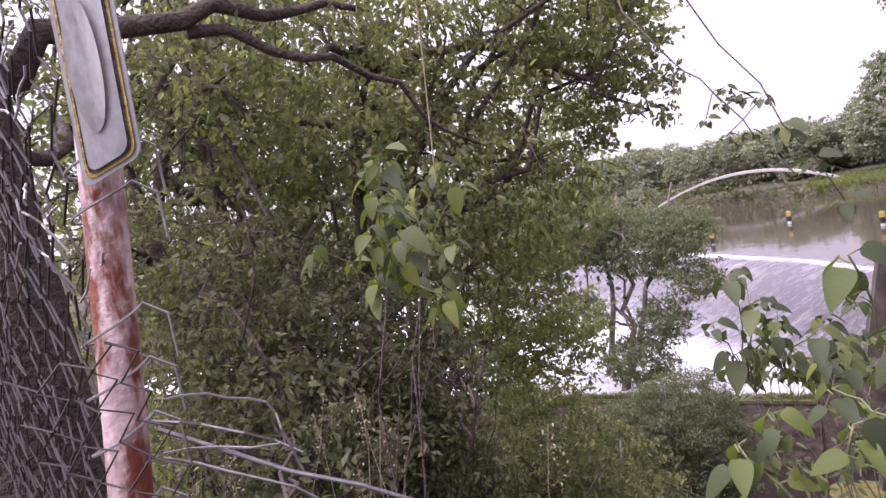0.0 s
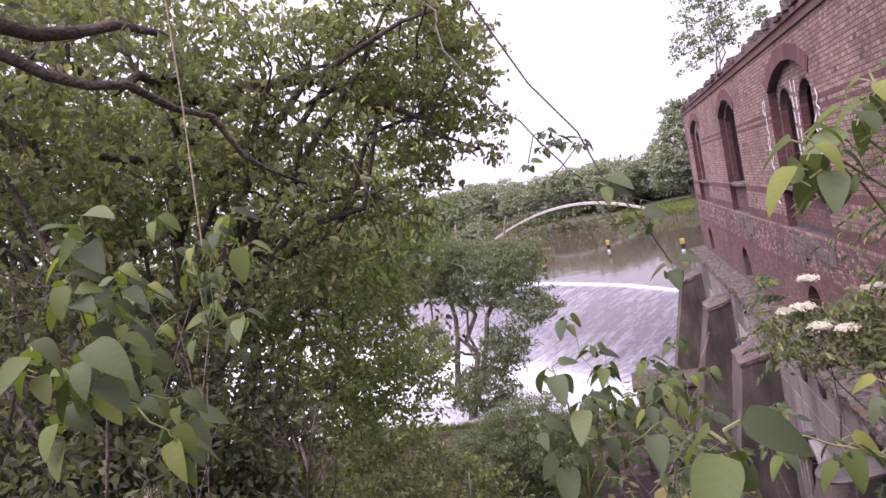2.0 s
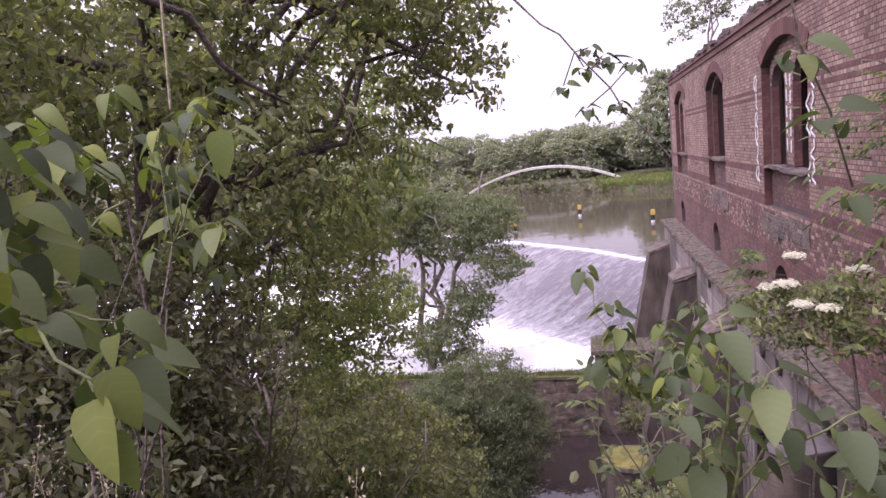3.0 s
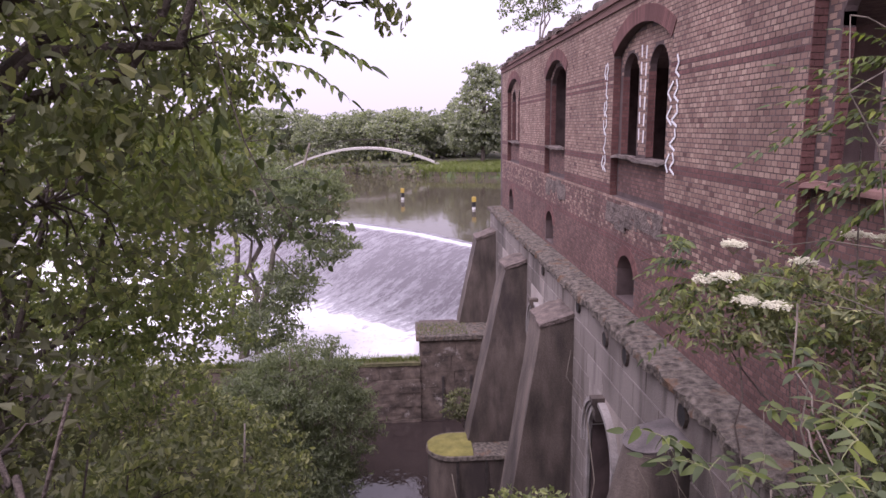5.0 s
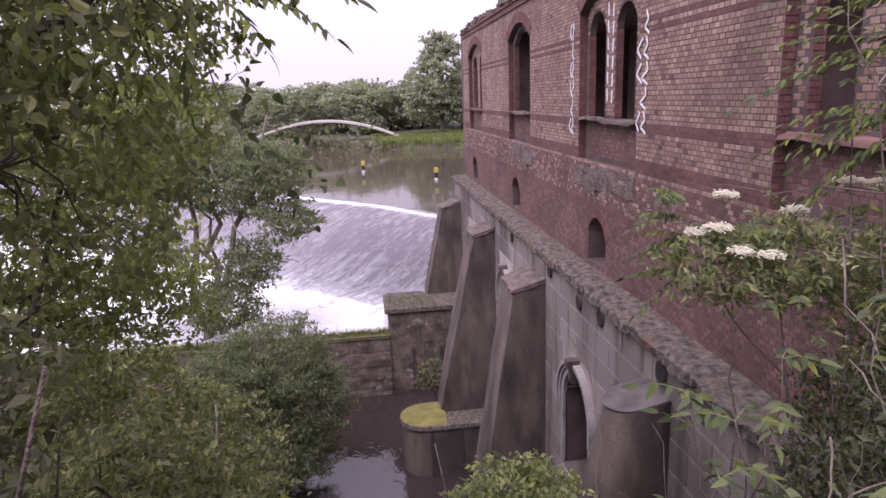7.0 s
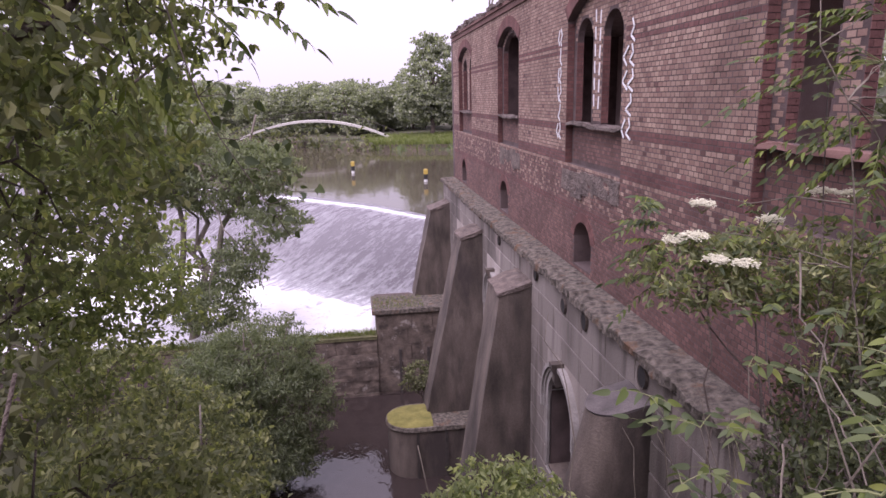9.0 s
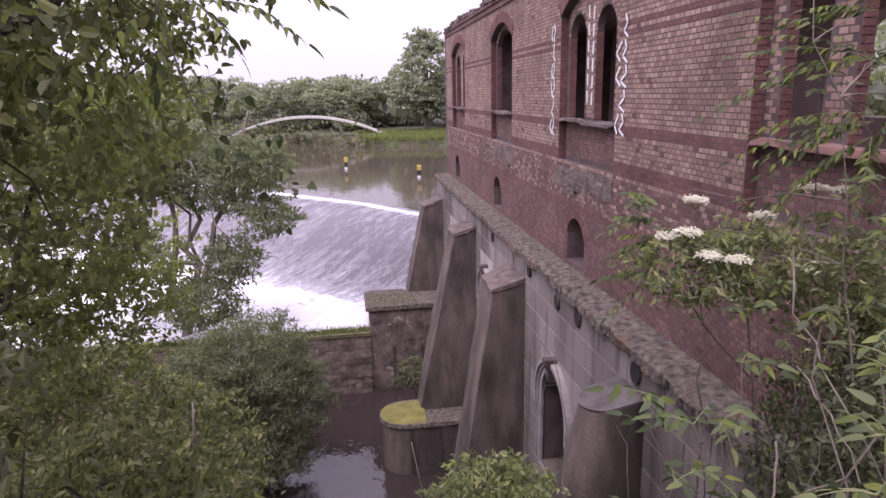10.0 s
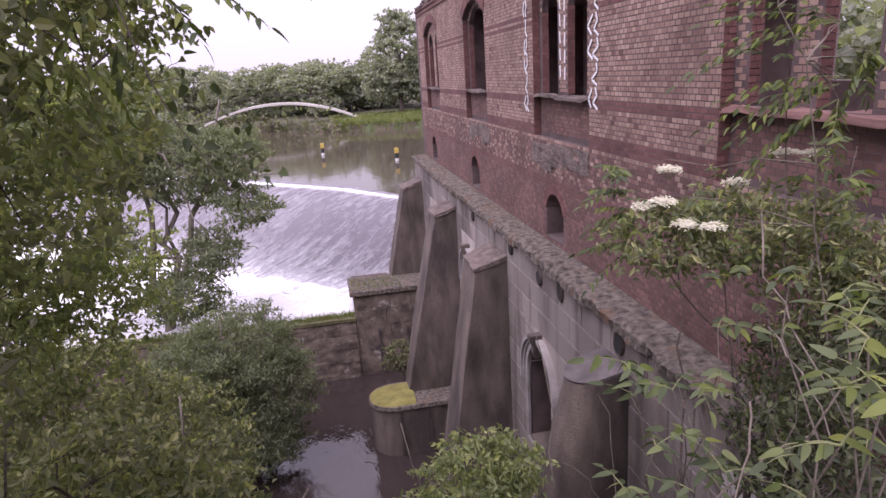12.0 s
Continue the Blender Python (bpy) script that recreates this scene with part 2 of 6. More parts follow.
def water_mat(name, col, rough, scale, strength, stretch=None, dist=0.05, ior=1.33):
    m, n, l, b = mat(name, rough)
    b.inputs["Base Color"].default_value = (*col, 1)
    b.inputs["IOR"].default_value = ior
    w = noise_node(n, l, scale, 4.0, stretch=stretch)
    bump(n, l, b, w, strength, dist)
    return m


M_RIVER = water_mat("slow brown river", (0.075, 0.062, 0.045), 0.06, 1.2, 0.22, (1, 0.5, 1), 0.04)
M_TAIL = water_mat("dark tail water", (0.035, 0.026, 0.024), 0.04, 1.7, 0.5, (1, 0.5, 1), 0.1, 1.8)


def foam_mat(name, uv, low, high, water):
    m, n, l, b = mat(name, 0.35)
    if uv:
        f1 = noise_node(n, l, 1.0, 7.0, "UV", (1.3, 0.3, 1), 0.72, 16)
        f2 = noise_node(n, l, 1.0, 6.0, "UV", (4.2, 2.2, 1), 0.78, 14)
        sep = n.new("ShaderNodeSeparateXYZ")
        l.new(n.new("ShaderNodeTexCoord").outputs["UV"], sep.inputs[0])
        part_way = n.new("ShaderNodeMath")
        part_way.operation, part_way.inputs[1].default_value = "MULTIPLY", 1 / 9
        l.new(sep.outputs["Y"], part_way.inputs[0])
        grey = ramp(n, l, part_way.outputs[0], [(k, (g, g, g)) for k, g in ((0.0, 0.36), (0.05, 0.6), (0.1, 0.34), (0.4, 0.33), (0.62, 0.41), (0.74, 0.5), (0.8, 0.74), (0.95, 0.84))])
        down = n.new("ShaderNodeMath")
        down.operation, down.inputs[1].default_value = "SUBTRACT", 0.47
        l.new(grey, down.inputs[0])
    else:
        f1 = noise_node(n, l, 0.5, 7.0, rough=0.7)
        f2 = noise_node(n, l, 3.0, 5.0, rough=0.65)
        down = None
    add = n.new("ShaderNodeMath")
    add.operation, add.inputs[1].default_value = "MULTIPLY_ADD", 0.5
    half = n.new("ShaderNodeMath")
    half.operation, half.inputs[1].default_value = "MULTIPLY", 0.5
    l.new(f2, half.inputs[0])
    l.new(f1, add.inputs[0])
    l.new(half.outputs[0], add.inputs[2])
    out = add.outputs[0]
    if down:
        plus = n.new("ShaderNodeMath")
        plus.operation = "ADD"
        l.new(out, plus.inputs[0])
        l.new(down.outputs[0], plus.inputs[1])
        out = plus.outputs[0]
    l.new(ramp(n, l, out, [(low, water), ((low + high) / 2, (0.3, 0.29, 0.31)), (high, (0.72, 0.705, 0.73))]), b.inputs["Base Color"])
    l.new(ramp(n, l, out, [(low, (0.25, 0.25, 0.25)), (high, (0.8, 0.8, 0.8))]), b.inputs["Roughness"])
    bump(n, l, b, out, 0.7, 0.12)
    return m


M_CHUTE = foam_mat("water sliding over the weir", True, 0.36, 0.6, (0.15, 0.135, 0.15))
M_FOAM = foam_mat("churning foam", False, 0.24, 0.46, (0.42, 0.41, 0.43))


# ---- building helpers ----
rng = np.random.default_rng(7)


def mesh_from(name, verts, faces, material, uv=None, smooth=False):
    me = bpy.data.meshes.new(name)
    if isinstance(faces, np.ndarray):
        k = faces.shape[1]
        me.vertices.add(len(verts))
        me.vertices.foreach_set("co", np.asarray(verts, np.float32).ravel())
        me.loops.add(faces.size)
        me.loops.foreach_set("vertex_index", faces.ravel().astype(np.int32))
        me.polygons.add(len(faces))
        me.polygons.foreach_set("loop_start", (np.arange(len(faces)) * k).astype(np.int32))
        me.update(calc_edges=True)
    else:
        me.from_pydata([tuple(v) for v in verts], [], faces)
    me.materials.append(material)
    me.polygons.foreach_set("use_smooth", np.full(len(me.polygons), bool(smooth)))
    if uv is not None:
        layer = me.uv_layers.new(name="flow")
        idx = np.empty(len(me.loops), np.int32)
        me.loops.foreach_get("vertex_index", idx)
        layer.data.foreach_set("uv", np.asarray(uv, np.float32)[idx].ravel())
    me.validate()
    return me


def put(name, me, parent=None, m=None, label="", kind=""):
    ob = new(name, me)
    if parent:
        ob.parent = parent
    if m is not None:
        ob.matrix_basis = m
    return tagged(ob, label, kind=kind)


def thing(name, label, category, at=(0, 0, 0), kind="", group=""):
    ob = new(name)
    ob.location = at
    return tagged(ob, label, category, group, kind)


class Shape:
    """Collects boxes, prisms and tubes into one mesh."""

    def __init__(self):
        self.v, self.f = [], []

    def add(self, verts, faces):
        o = len(self.v)
        self.v += [tuple(v) for v in verts]
        self.f += [tuple(o + i for i in f) for f in faces]
        return self

    def box(self, x0, x1, y0, y1, z0, z1):
        v = [(x, y, z) for x in (x0, x1) for y in (y0, y1) for z in (z0, z1)]
        return self.add(v, [(0, 1, 3, 2), (4, 6, 7, 5), (0, 4, 5, 1), (2, 3, 7, 6), (0, 2, 6, 4), (1, 5, 7, 3)])

    def prism(self, poly, x0, x1):
        """A polygon in (y, z), run from x0 to x1."""
        k = len(poly)
        v = [(x0, y, z) for y, z in poly] + [(x1, y, z) for y, z in poly]
        return self.add(v, [tuple(range(k))[::-1], tuple(range(k, 2 * k))] + [(i, (i + 1) % k, k + (i + 1) % k, k + i) for i in range(k)])

    def tube(self, pts, radii, sides=6):
        pts = [Vector(p) for p in pts]
        v, f = [], []
        for i, p in enumerate(pts):
            d = (pts[min(i + 1, len(pts) - 1)] - pts[max(i - 1, 0)]).normalized()
            a = d.orthogonal().normalized() if i == 0 else (a - d * a.dot(d)).normalized()
            b = d.cross(a)
            r = radii[i] if hasattr(radii, "__len__") else radii
            v += [tuple(p + (a * math.cos(t) + b * math.sin(t)) * r) for t in (2 * math.pi * k / sides for k in range(sides))]
        for i in range(len(pts) - 1):
            f += [(i * sides + k, i * sides + (k + 1) % sides, (i + 1) * sides + (k + 1) % sides, (i + 1) * sides + k) for k in range(sides)]
        f += [tuple(range(sides))[::-1], tuple((len(pts) - 1) * sides + k for k in range(sides))]
        return self.add(v, f)

    def mesh(self, name, material, smooth=False, bevel=0.0, rough=0.0, cuts=0):
        if not (bevel or rough or cuts):
            return mesh_from(name, self.v, self.f, material, smooth=smooth)
        bm = bmesh.new()
        for v in self.v:
            bm.verts.new(v)
        bm.verts.ensure_lookup_table()
        for f in self.f:
            bm.faces.new([bm.verts[i] for i in f])
        bmesh.ops.recalc_face_normals(bm, faces=bm.faces)
        if cuts:
            bmesh.ops.subdivide_edges(bm, edges=bm.edges, cuts=cuts, use_grid_fill=True)
        if bevel:
            bmesh.ops.bevel(bm, geom=bm.edges, offset=bevel, segments=2, affect="EDGES", profile=0.6)
        if rough:
            for v in bm.verts:
                v.co += noise.noise_vector(v.co * 2.3) * rough + noise.noise_vector(v.co * 9.0) * rough * 0.5
        me = bpy.data.meshes.new(name)
        bm.to_mesh(me)
        bm.free()
        me.materials.append(material)
        return me


def part(name, shape, material, parent, label="", **kw):
    return put(name, shape.mesh(name, material, **kw), parent, label=label)


def arch(c, half, spring, rise, n=12):
    """Points of a segmental arch from high y to low y."""
    r = (half * half + rise * rise) / (2 * rise)
    a0 = math.asin(min(1, half / r)) if rise <= half else math.pi - math.asin(half / r)
    return [(c + r * math.sin(a), spring + rise - r + r * math.cos(a)) for a in np.linspace(a0, -a0, n + 1)]


def arched_panel(s, x0, x1, y0, y1, z0, z1, c, half, sill, spring, rise):
    """A wall panel y0..y1, z0..z1 with an arched opening through it."""
    s.box(x0, x1, y0, c - half, z0, z1)
    s.box(x0, x1, c + half, y1, z0, z1)
    if sill > z0:
        s.box(x0, x1, c - half, c + half, z0, sill)
    pts = arch(c, half, spring, rise)
    for (ya, za), (yb, zb) in zip(pts, pts[1:]):
        s.prism([(ya, za), (ya, z1), (yb, z1), (yb, zb)], x0, x1)


# ---- ground: one sheet from the bank to the horizon, with the river bed cut into it ----
def ground_z(x, y):
    x, y = np.asarray(x, float), np.asarray(y, float)
    edge = 0.75 + 0.25 * np.sin(x * 1.3) - 0.12 * np.clip(-x - 2, 0, 12)
    near = 0.12 - 0.06 * np.clip(y + 2, -4, 3) - 1.25 * np.clip(y - edge, 0, None) - 0.75 * np.clip(x - 1.0, 0, 3.4) * np.clip((y + 4) / 4, 0, 1)
    near = np.maximum(near, -13.5)
    far_edge = 70 + np.clip(3 - x, 0, 40) * 1.1 - np.clip(x - 3, 0, 20) * 0.35
    rise = np.clip((y - far_edge) * 0.35, 0, 1)
    far = -10.5 + rise * 6.9 + np.clip(y - far_edge - 4, 0, 200) * 0.01
    up = np.where(y > 31, far, near)
    side = np.clip((x - 14) / 3, 0, 1) * np.clip((y - 8) / 4, 0, 1)
    up = up * (1 - side) + np.maximum(up, -3.4) * side
    left = np.clip((-48 - x) / 8, 0, 1)
    up = up * (1 - left) + np.maximum(up, -3.0) * left
    return up


def build_ground():
    xs = np.concatenate([np.linspace(-900, -60, 10), np.linspace(-55, -12, 30), np.linspace(-11.5, 6, 90), np.linspace(6.5, 40, 24), np.linspace(60, 900, 10)])
    ys = np.concatenate([np.linspace(-300, -12, 10), np.linspace(-10, 14, 110), np.linspace(14.6, 34, 24), np.linspace(36, 110, 40), np.linspace(130, 2500, 14)])
    X, Y = np.meshgrid(xs, ys, indexing="ij")
    Z = ground_z(X, Y)
    Z = Z + np.array([noise.noise((x * 0.9, y * 0.9, 0)) for x, y in zip(X.ravel(), Y.ravel())]).reshape(X.shape) * 0.1
    n, m = X.shape
    i = np.arange(n * m).reshape(n, m)
    f = np.stack([i[:-1, :-1], i[1:, :-1], i[1:, 1:], i[:-1, 1:]], -1).reshape(-1, 4)
    ob = put("ground", mesh_from("ground", np.stack([X, Y, Z], -1).reshape(-1, 3), f, M_GROUND, smooth=True), kind="structure", label="earth bank falling steeply to the river")
    ob["category"] = "ground"


build_ground()


def sheet(name, label, xs, ys, z, material, wave=0.0):
    X, Y = np.meshgrid(xs, ys, indexing="ij")
    Z = np.full(X.shape, z)
    if wave:
        Z = Z + np.array([noise.noise((x * 0.6, y * 0.6, 3)) + 0.5 * noise.noise((x * 1.7, y * 1.7, 9)) for x, y in zip(X.ravel(), Y.ravel())]).reshape(X.shape) * wave
    n, m = X.shape
    i = np.arange(n * m).reshape(n, m)
    f = np.stack([i[:-1, :-1], i[1:, :-1], i[1:, 1:], i[:-1, 1:]], -1).reshape(-1, 4)
    ob = put(name, mesh_from(name, np.stack([X, Y, Z], -1).reshape(-1, 3), f, material, smooth=True), kind="structure", label=label)
    ob["category"] = "water"
    return ob


CREST = [(5.2, 28.9), (3.5, 30.6), (0.9, 34.6), (-3.5, 39.2), (-7.5, 43.0), (-16, 50), (-30, 60), (-55, 76)]
Z_UP, Z_BASIN, Z_TAIL = -4.3, -8.6, -11.4


def crest_at(s):
    pts = [Vector((*p, 0)) for p in CREST]
    lens = np.cumsum([0] + [(b - a).length for a, b in zip(pts, pts[1:])])
    x = np.interp(s, lens, [p.x for p in pts])
    y = np.interp(s, lens, [p.y for p in pts])
    return x, y, lens[-1]


def build_water():
    sheet("water", "dark slow tail water below the weir", np.linspace(-60, 5, 66), np.linspace(0, 27, 28), Z_TAIL, M_TAIL, 0.03)
    # upstream pool: from the crest line to the far bank
    total = crest_at(0)[2]
    s = np.linspace(0, total, 60)
    v, uv = [], []
    for q in s:
        x, y, _ = crest_at(q)
        for k in (0.35, 6, 20, 60, 110):
            v.append((x + 0.66 * k * 0.3, y + k, Z_UP))
    n, m = len(s), 5
    i = np.arange(n * m).reshape(n, m)
    f = np.stack([i[:-1, :-1], i[1:, :-1], i[1:, 1:], i[:-1, 1:]], -1).reshape(-1, 4)
    tagged(put("water", mesh_from("river", np.array(v), f, M_RIVER), kind="structure", label="calm brown river above the weir"), category="water")
    # the weir: water sliding over a rounded crest down an apron
    s = np.linspace(0, total, 260)
    t = np.linspace(-0.6, 9.0, 60)
    v, uv = [], []
    for q in s:
        x, y, _ = crest_at(q)
        for d in t:
            turn = radians(float(np.interp(x, [-7, 3.5], [48, 25])))
            out = d * float(np.interp(x, [-4, 1, 3.5], [5.6, 4.7, 3.4])) / 7.6
            px, py = x - math.cos(turn) * out, y - math.sin(turn) * out
            drop = 0.0 if d < 0 else 4.45 * (1 - math.cos(min(d / 7.6, 1) * math.pi)) / 2
            z = Z_UP + 0.02 - drop + 0.05 * noise.noise((q * 1.5, d * 0.4, 0)) * min(max(d, 0), 3) / 3 + 0.1 * noise.noise((q * 0.8, d * 0.9, 5)) * max(0, d - 5) / 3
            if px > 0.45:
                py = max(py, 27.85)
            v.append((px, max(py, 26.45), min(z, -7.7 if px > 0.45 else -8.75) if q == 0 and d > 0.5 else z))
            uv.append((q - 0.95 * out, d))
    n, m = len(s), len(t)
    i = np.arange(n * m).reshape(n, m)
    f = np.stack([i[:-1, :-1], i[1:, :-1], i[1:, 1:], i[:-1, 1:]], -1).reshape(-1, 4)
    tagged(put("weir", mesh_from("weir", np.array(v), f, M_CHUTE, uv, True), kind="structure", label="white water sliding over the curved weir"), category="weir")
    sheet("water", "churning white foam at the foot of the weir", np.linspace(-60, 3.9, 240), np.linspace(26.4, 66, 130), Z_BASIN, M_FOAM, 0.28)


build_water()


# ---- the brick power house ----
XF = 4.63
BAYS = [26.2, 18.85, 12.0, 5.3]
Y_FAR, Y_NEAR, Z_LOW, Z_TOP = 29.2, -7.0, -2.16, 4.1


class Opening:
    def __init__(self, c, half, sill, spring, rise):
        self.c, self.half, self.sill, self.spring, self.rise = c, half, sill, spring, rise
        self.r = (half * half + rise * rise) / (2 * rise)

    def holds(self, y, z, pad=0.0):
        d = abs(y - self.c)
        if d > self.half + pad or z < self.sill - pad:
            return False
        top = self.spring + self.rise - self.r + math.sqrt(max(0, self.r ** 2 - min(d, self.r) ** 2))
        return z < top + pad


# the middle of the mullion, half its width and half a light, by bay
SCREEN = {0: (26.2, 0.27, 0.465), 2: (12.15, 0.26, 0.455), 3: (5.67, 0.19, 0.33)}
LIGHTS = []
for k, c in enumerate(BAYS):
    if k == 1:
        LIGHTS.append(Opening(c + 0.15, 0.98, 0.95, 2.9, 0.45))
    else:
        mid, gap, half = SCREEN[k]
        LIGHTS += [Opening(mid - gap - half, half, 0.95, 2.62, 0.42), Opening(mid + gap + half, half, 0.95, 2.62, 0.42)]
RECESS = [Opening(c, 1.3 if k == 1 else 1.485, 0.06, 3.05, 0.45) for k, c in enumerate(BAYS)]
CELLAR = [Opening(c, 0.5, -2.05, -1.45, 0.38) for c in (26.6, 19.28, 12.27)]


def build_wall():
    s = Shape()
    cuts = [Y_FAR] + [v for c in BAYS for v in (c + 1.85, c - 1.85)] + [Y_NEAR]
    for a, b in zip(cuts[0::2], cuts[1::2]):
        s.box(XF, XF + 0.5, b, a, Z_LOW - 0.4, Z_TOP)
    for k, r in enumerate(RECESS):
        y0, y1 = r.c - 1.85, r.c + 1.85
        if k < 3:
            o = CELLAR[k]
            arched_panel(s, XF, XF + 0.5, y0, y1, Z_LOW - 0.4, -0.9, o.c, o.half, o.sill, o.spring, o.rise)
        else:
            s.box(XF, XF + 0.5, y0, y1, Z_LOW - 0.4, -0.9)
        s.box(XF, XF + 0.5, y0, y1, -0.9, r.sill)
        arched_panel(s, XF, XF + 0.16, y0, y1, r.sill, Z_TOP, r.c, r.half, r.sill, r.spring, r.rise)
    # the far end wall and a dark interior
    s.box(XF, 13.0, Y_FAR - 0.001, Y_FAR + 0.45, Z_LOW - 9, Z_TOP)
    wall = tagged(put("wall_west", s.mesh("wall_west", M_MORTAR), kind="structure"), "sooty brick wall of a ruined power house", "wall")
    # recessed window screens, one a bay: each with its lights
    for k, c in enumerate(BAYS):
        q = Shape()
        x0, x1 = XF + 0.16, XF + 0.3
        y0, y1 = c - 1.85, c + 1.85
        q.box(x0, x1, y0, y1, 0.06, 0.95)
        if k == 1:
            arched_panel(q, x0, x1, y0, y1, 0.95, Z_TOP, c + 0.15, 0.98, 0.95, 2.9, 0.45)
        else:
            mid, gap, half = SCREEN[k]
            arched_panel(q, x0, x1, y0, mid, 0.95, Z_TOP, mid - gap - half, half, 0.95, 2.62, 0.42)
            arched_panel(q, x0, x1, mid, y1, 0.95, Z_TOP, mid + gap + half, half, 0.95, 2.62, 0.42)
        put("window_screen", q.mesh("window_screen", M_MORTAR), wall, label="recessed brick screen with round-headed window openings")
        sill = Shape().box(XF - 0.02, XF + 0.3, c - RECESS[k].half + 0.03, c + RECESS[k].half - 0.03, 0.885, 0.95)
        part("window_sill", sill, M_BRICK_LOW if k == 3 else M_RUBBLE, wall, "crumbled brick sill" if k == 3 else "crumbled stone sill", rough=0.06, cuts=7)
    # crumbled patches under two of the windows
    for c, a, b in ((BAYS[1], -1.5, 0.9), (BAYS[2], -1.5, 1.6)):
        for k in range(5):
            y0 = c + a + (b - a) * k / 5
            p = Shape().box(XF - 0.02, XF + 0.03, y0, y0 + (b - a) / 5 + 0.08, -0.18 - rng.uniform(0.15, 0.45), 0.04 - rng.uniform(0, 0.12))
            part("rubble", p, M_RUBBLE, wall, "crumbled grey mortar patch", rough=0.035, cuts=6)
    return wall


WALL = build_wall()


def inner_room():
    s = Shape()
    back = [Opening(BAYS[2] + 1.0, 1.4, 0.75, 2.9, 0.45), Opening(BAYS[3] + 0.2, 1.2, 0.9, 2.9, 0.4)]
    s.box(12.5, 13.0, back[0].c + 2, Y_FAR, Z_LOW - 0.4, Z_TOP)
    s.box(12.5, 13.0, Y_NEAR, back[1].c - 2, Z_LOW - 0.4, Z_TOP)
    s.box(12.5, 13.0, back[1].c + 2, back[0].c - 2, Z_LOW - 0.4, Z_TOP)
    for o in back:
        arched_panel(s, 12.5, 13.0, o.c - 2, o.c + 2, Z_LOW - 0.4, Z_TOP, o.c, o.half, o.sill, o.spring, o.rise)
    s.box(XF + 0.5, 12.5, Y_NEAR, Y_NEAR + 0.4, Z_LOW - 0.4, Z_TOP)
    tagged(put("wall_east", s.mesh("wall_east", M_INNER), kind="structure"), "bare inner wall of the power house", "wall")
    tagged(put("floor", Shape().box(XF + 0.5, 12.5, Y_NEAR + 0.4, Y_FAR, -2.6, -2.3).mesh("floor", M_INNER), kind="structure"), "dusty concrete floor inside the ruin", "floor")
    # the long gap in the roof is made up, to let sky light in
    tagged(put("ceiling", Shape().box(XF + 0.02, 5.4, Y_NEAR, Y_FAR + 0.45, Z_TOP, Z_TOP + 0.14).box(7.2, 13.0, Y_NEAR, Y_FAR + 0.45, Z_TOP, Z_TOP + 0.14).box(5.4, 7.2, Y_NEAR, -2.0, Z_TOP, Z_TOP + 0.14).box(5.4, 7.2, 28.0, Y_FAR + 0.45, Z_TOP, Z_TOP + 0.14).mesh("ceiling", M_RUBBLE), kind="structure"), "flat concrete roof of the ruin, with an added gap that lights the rooms", "roof")


inner_room()


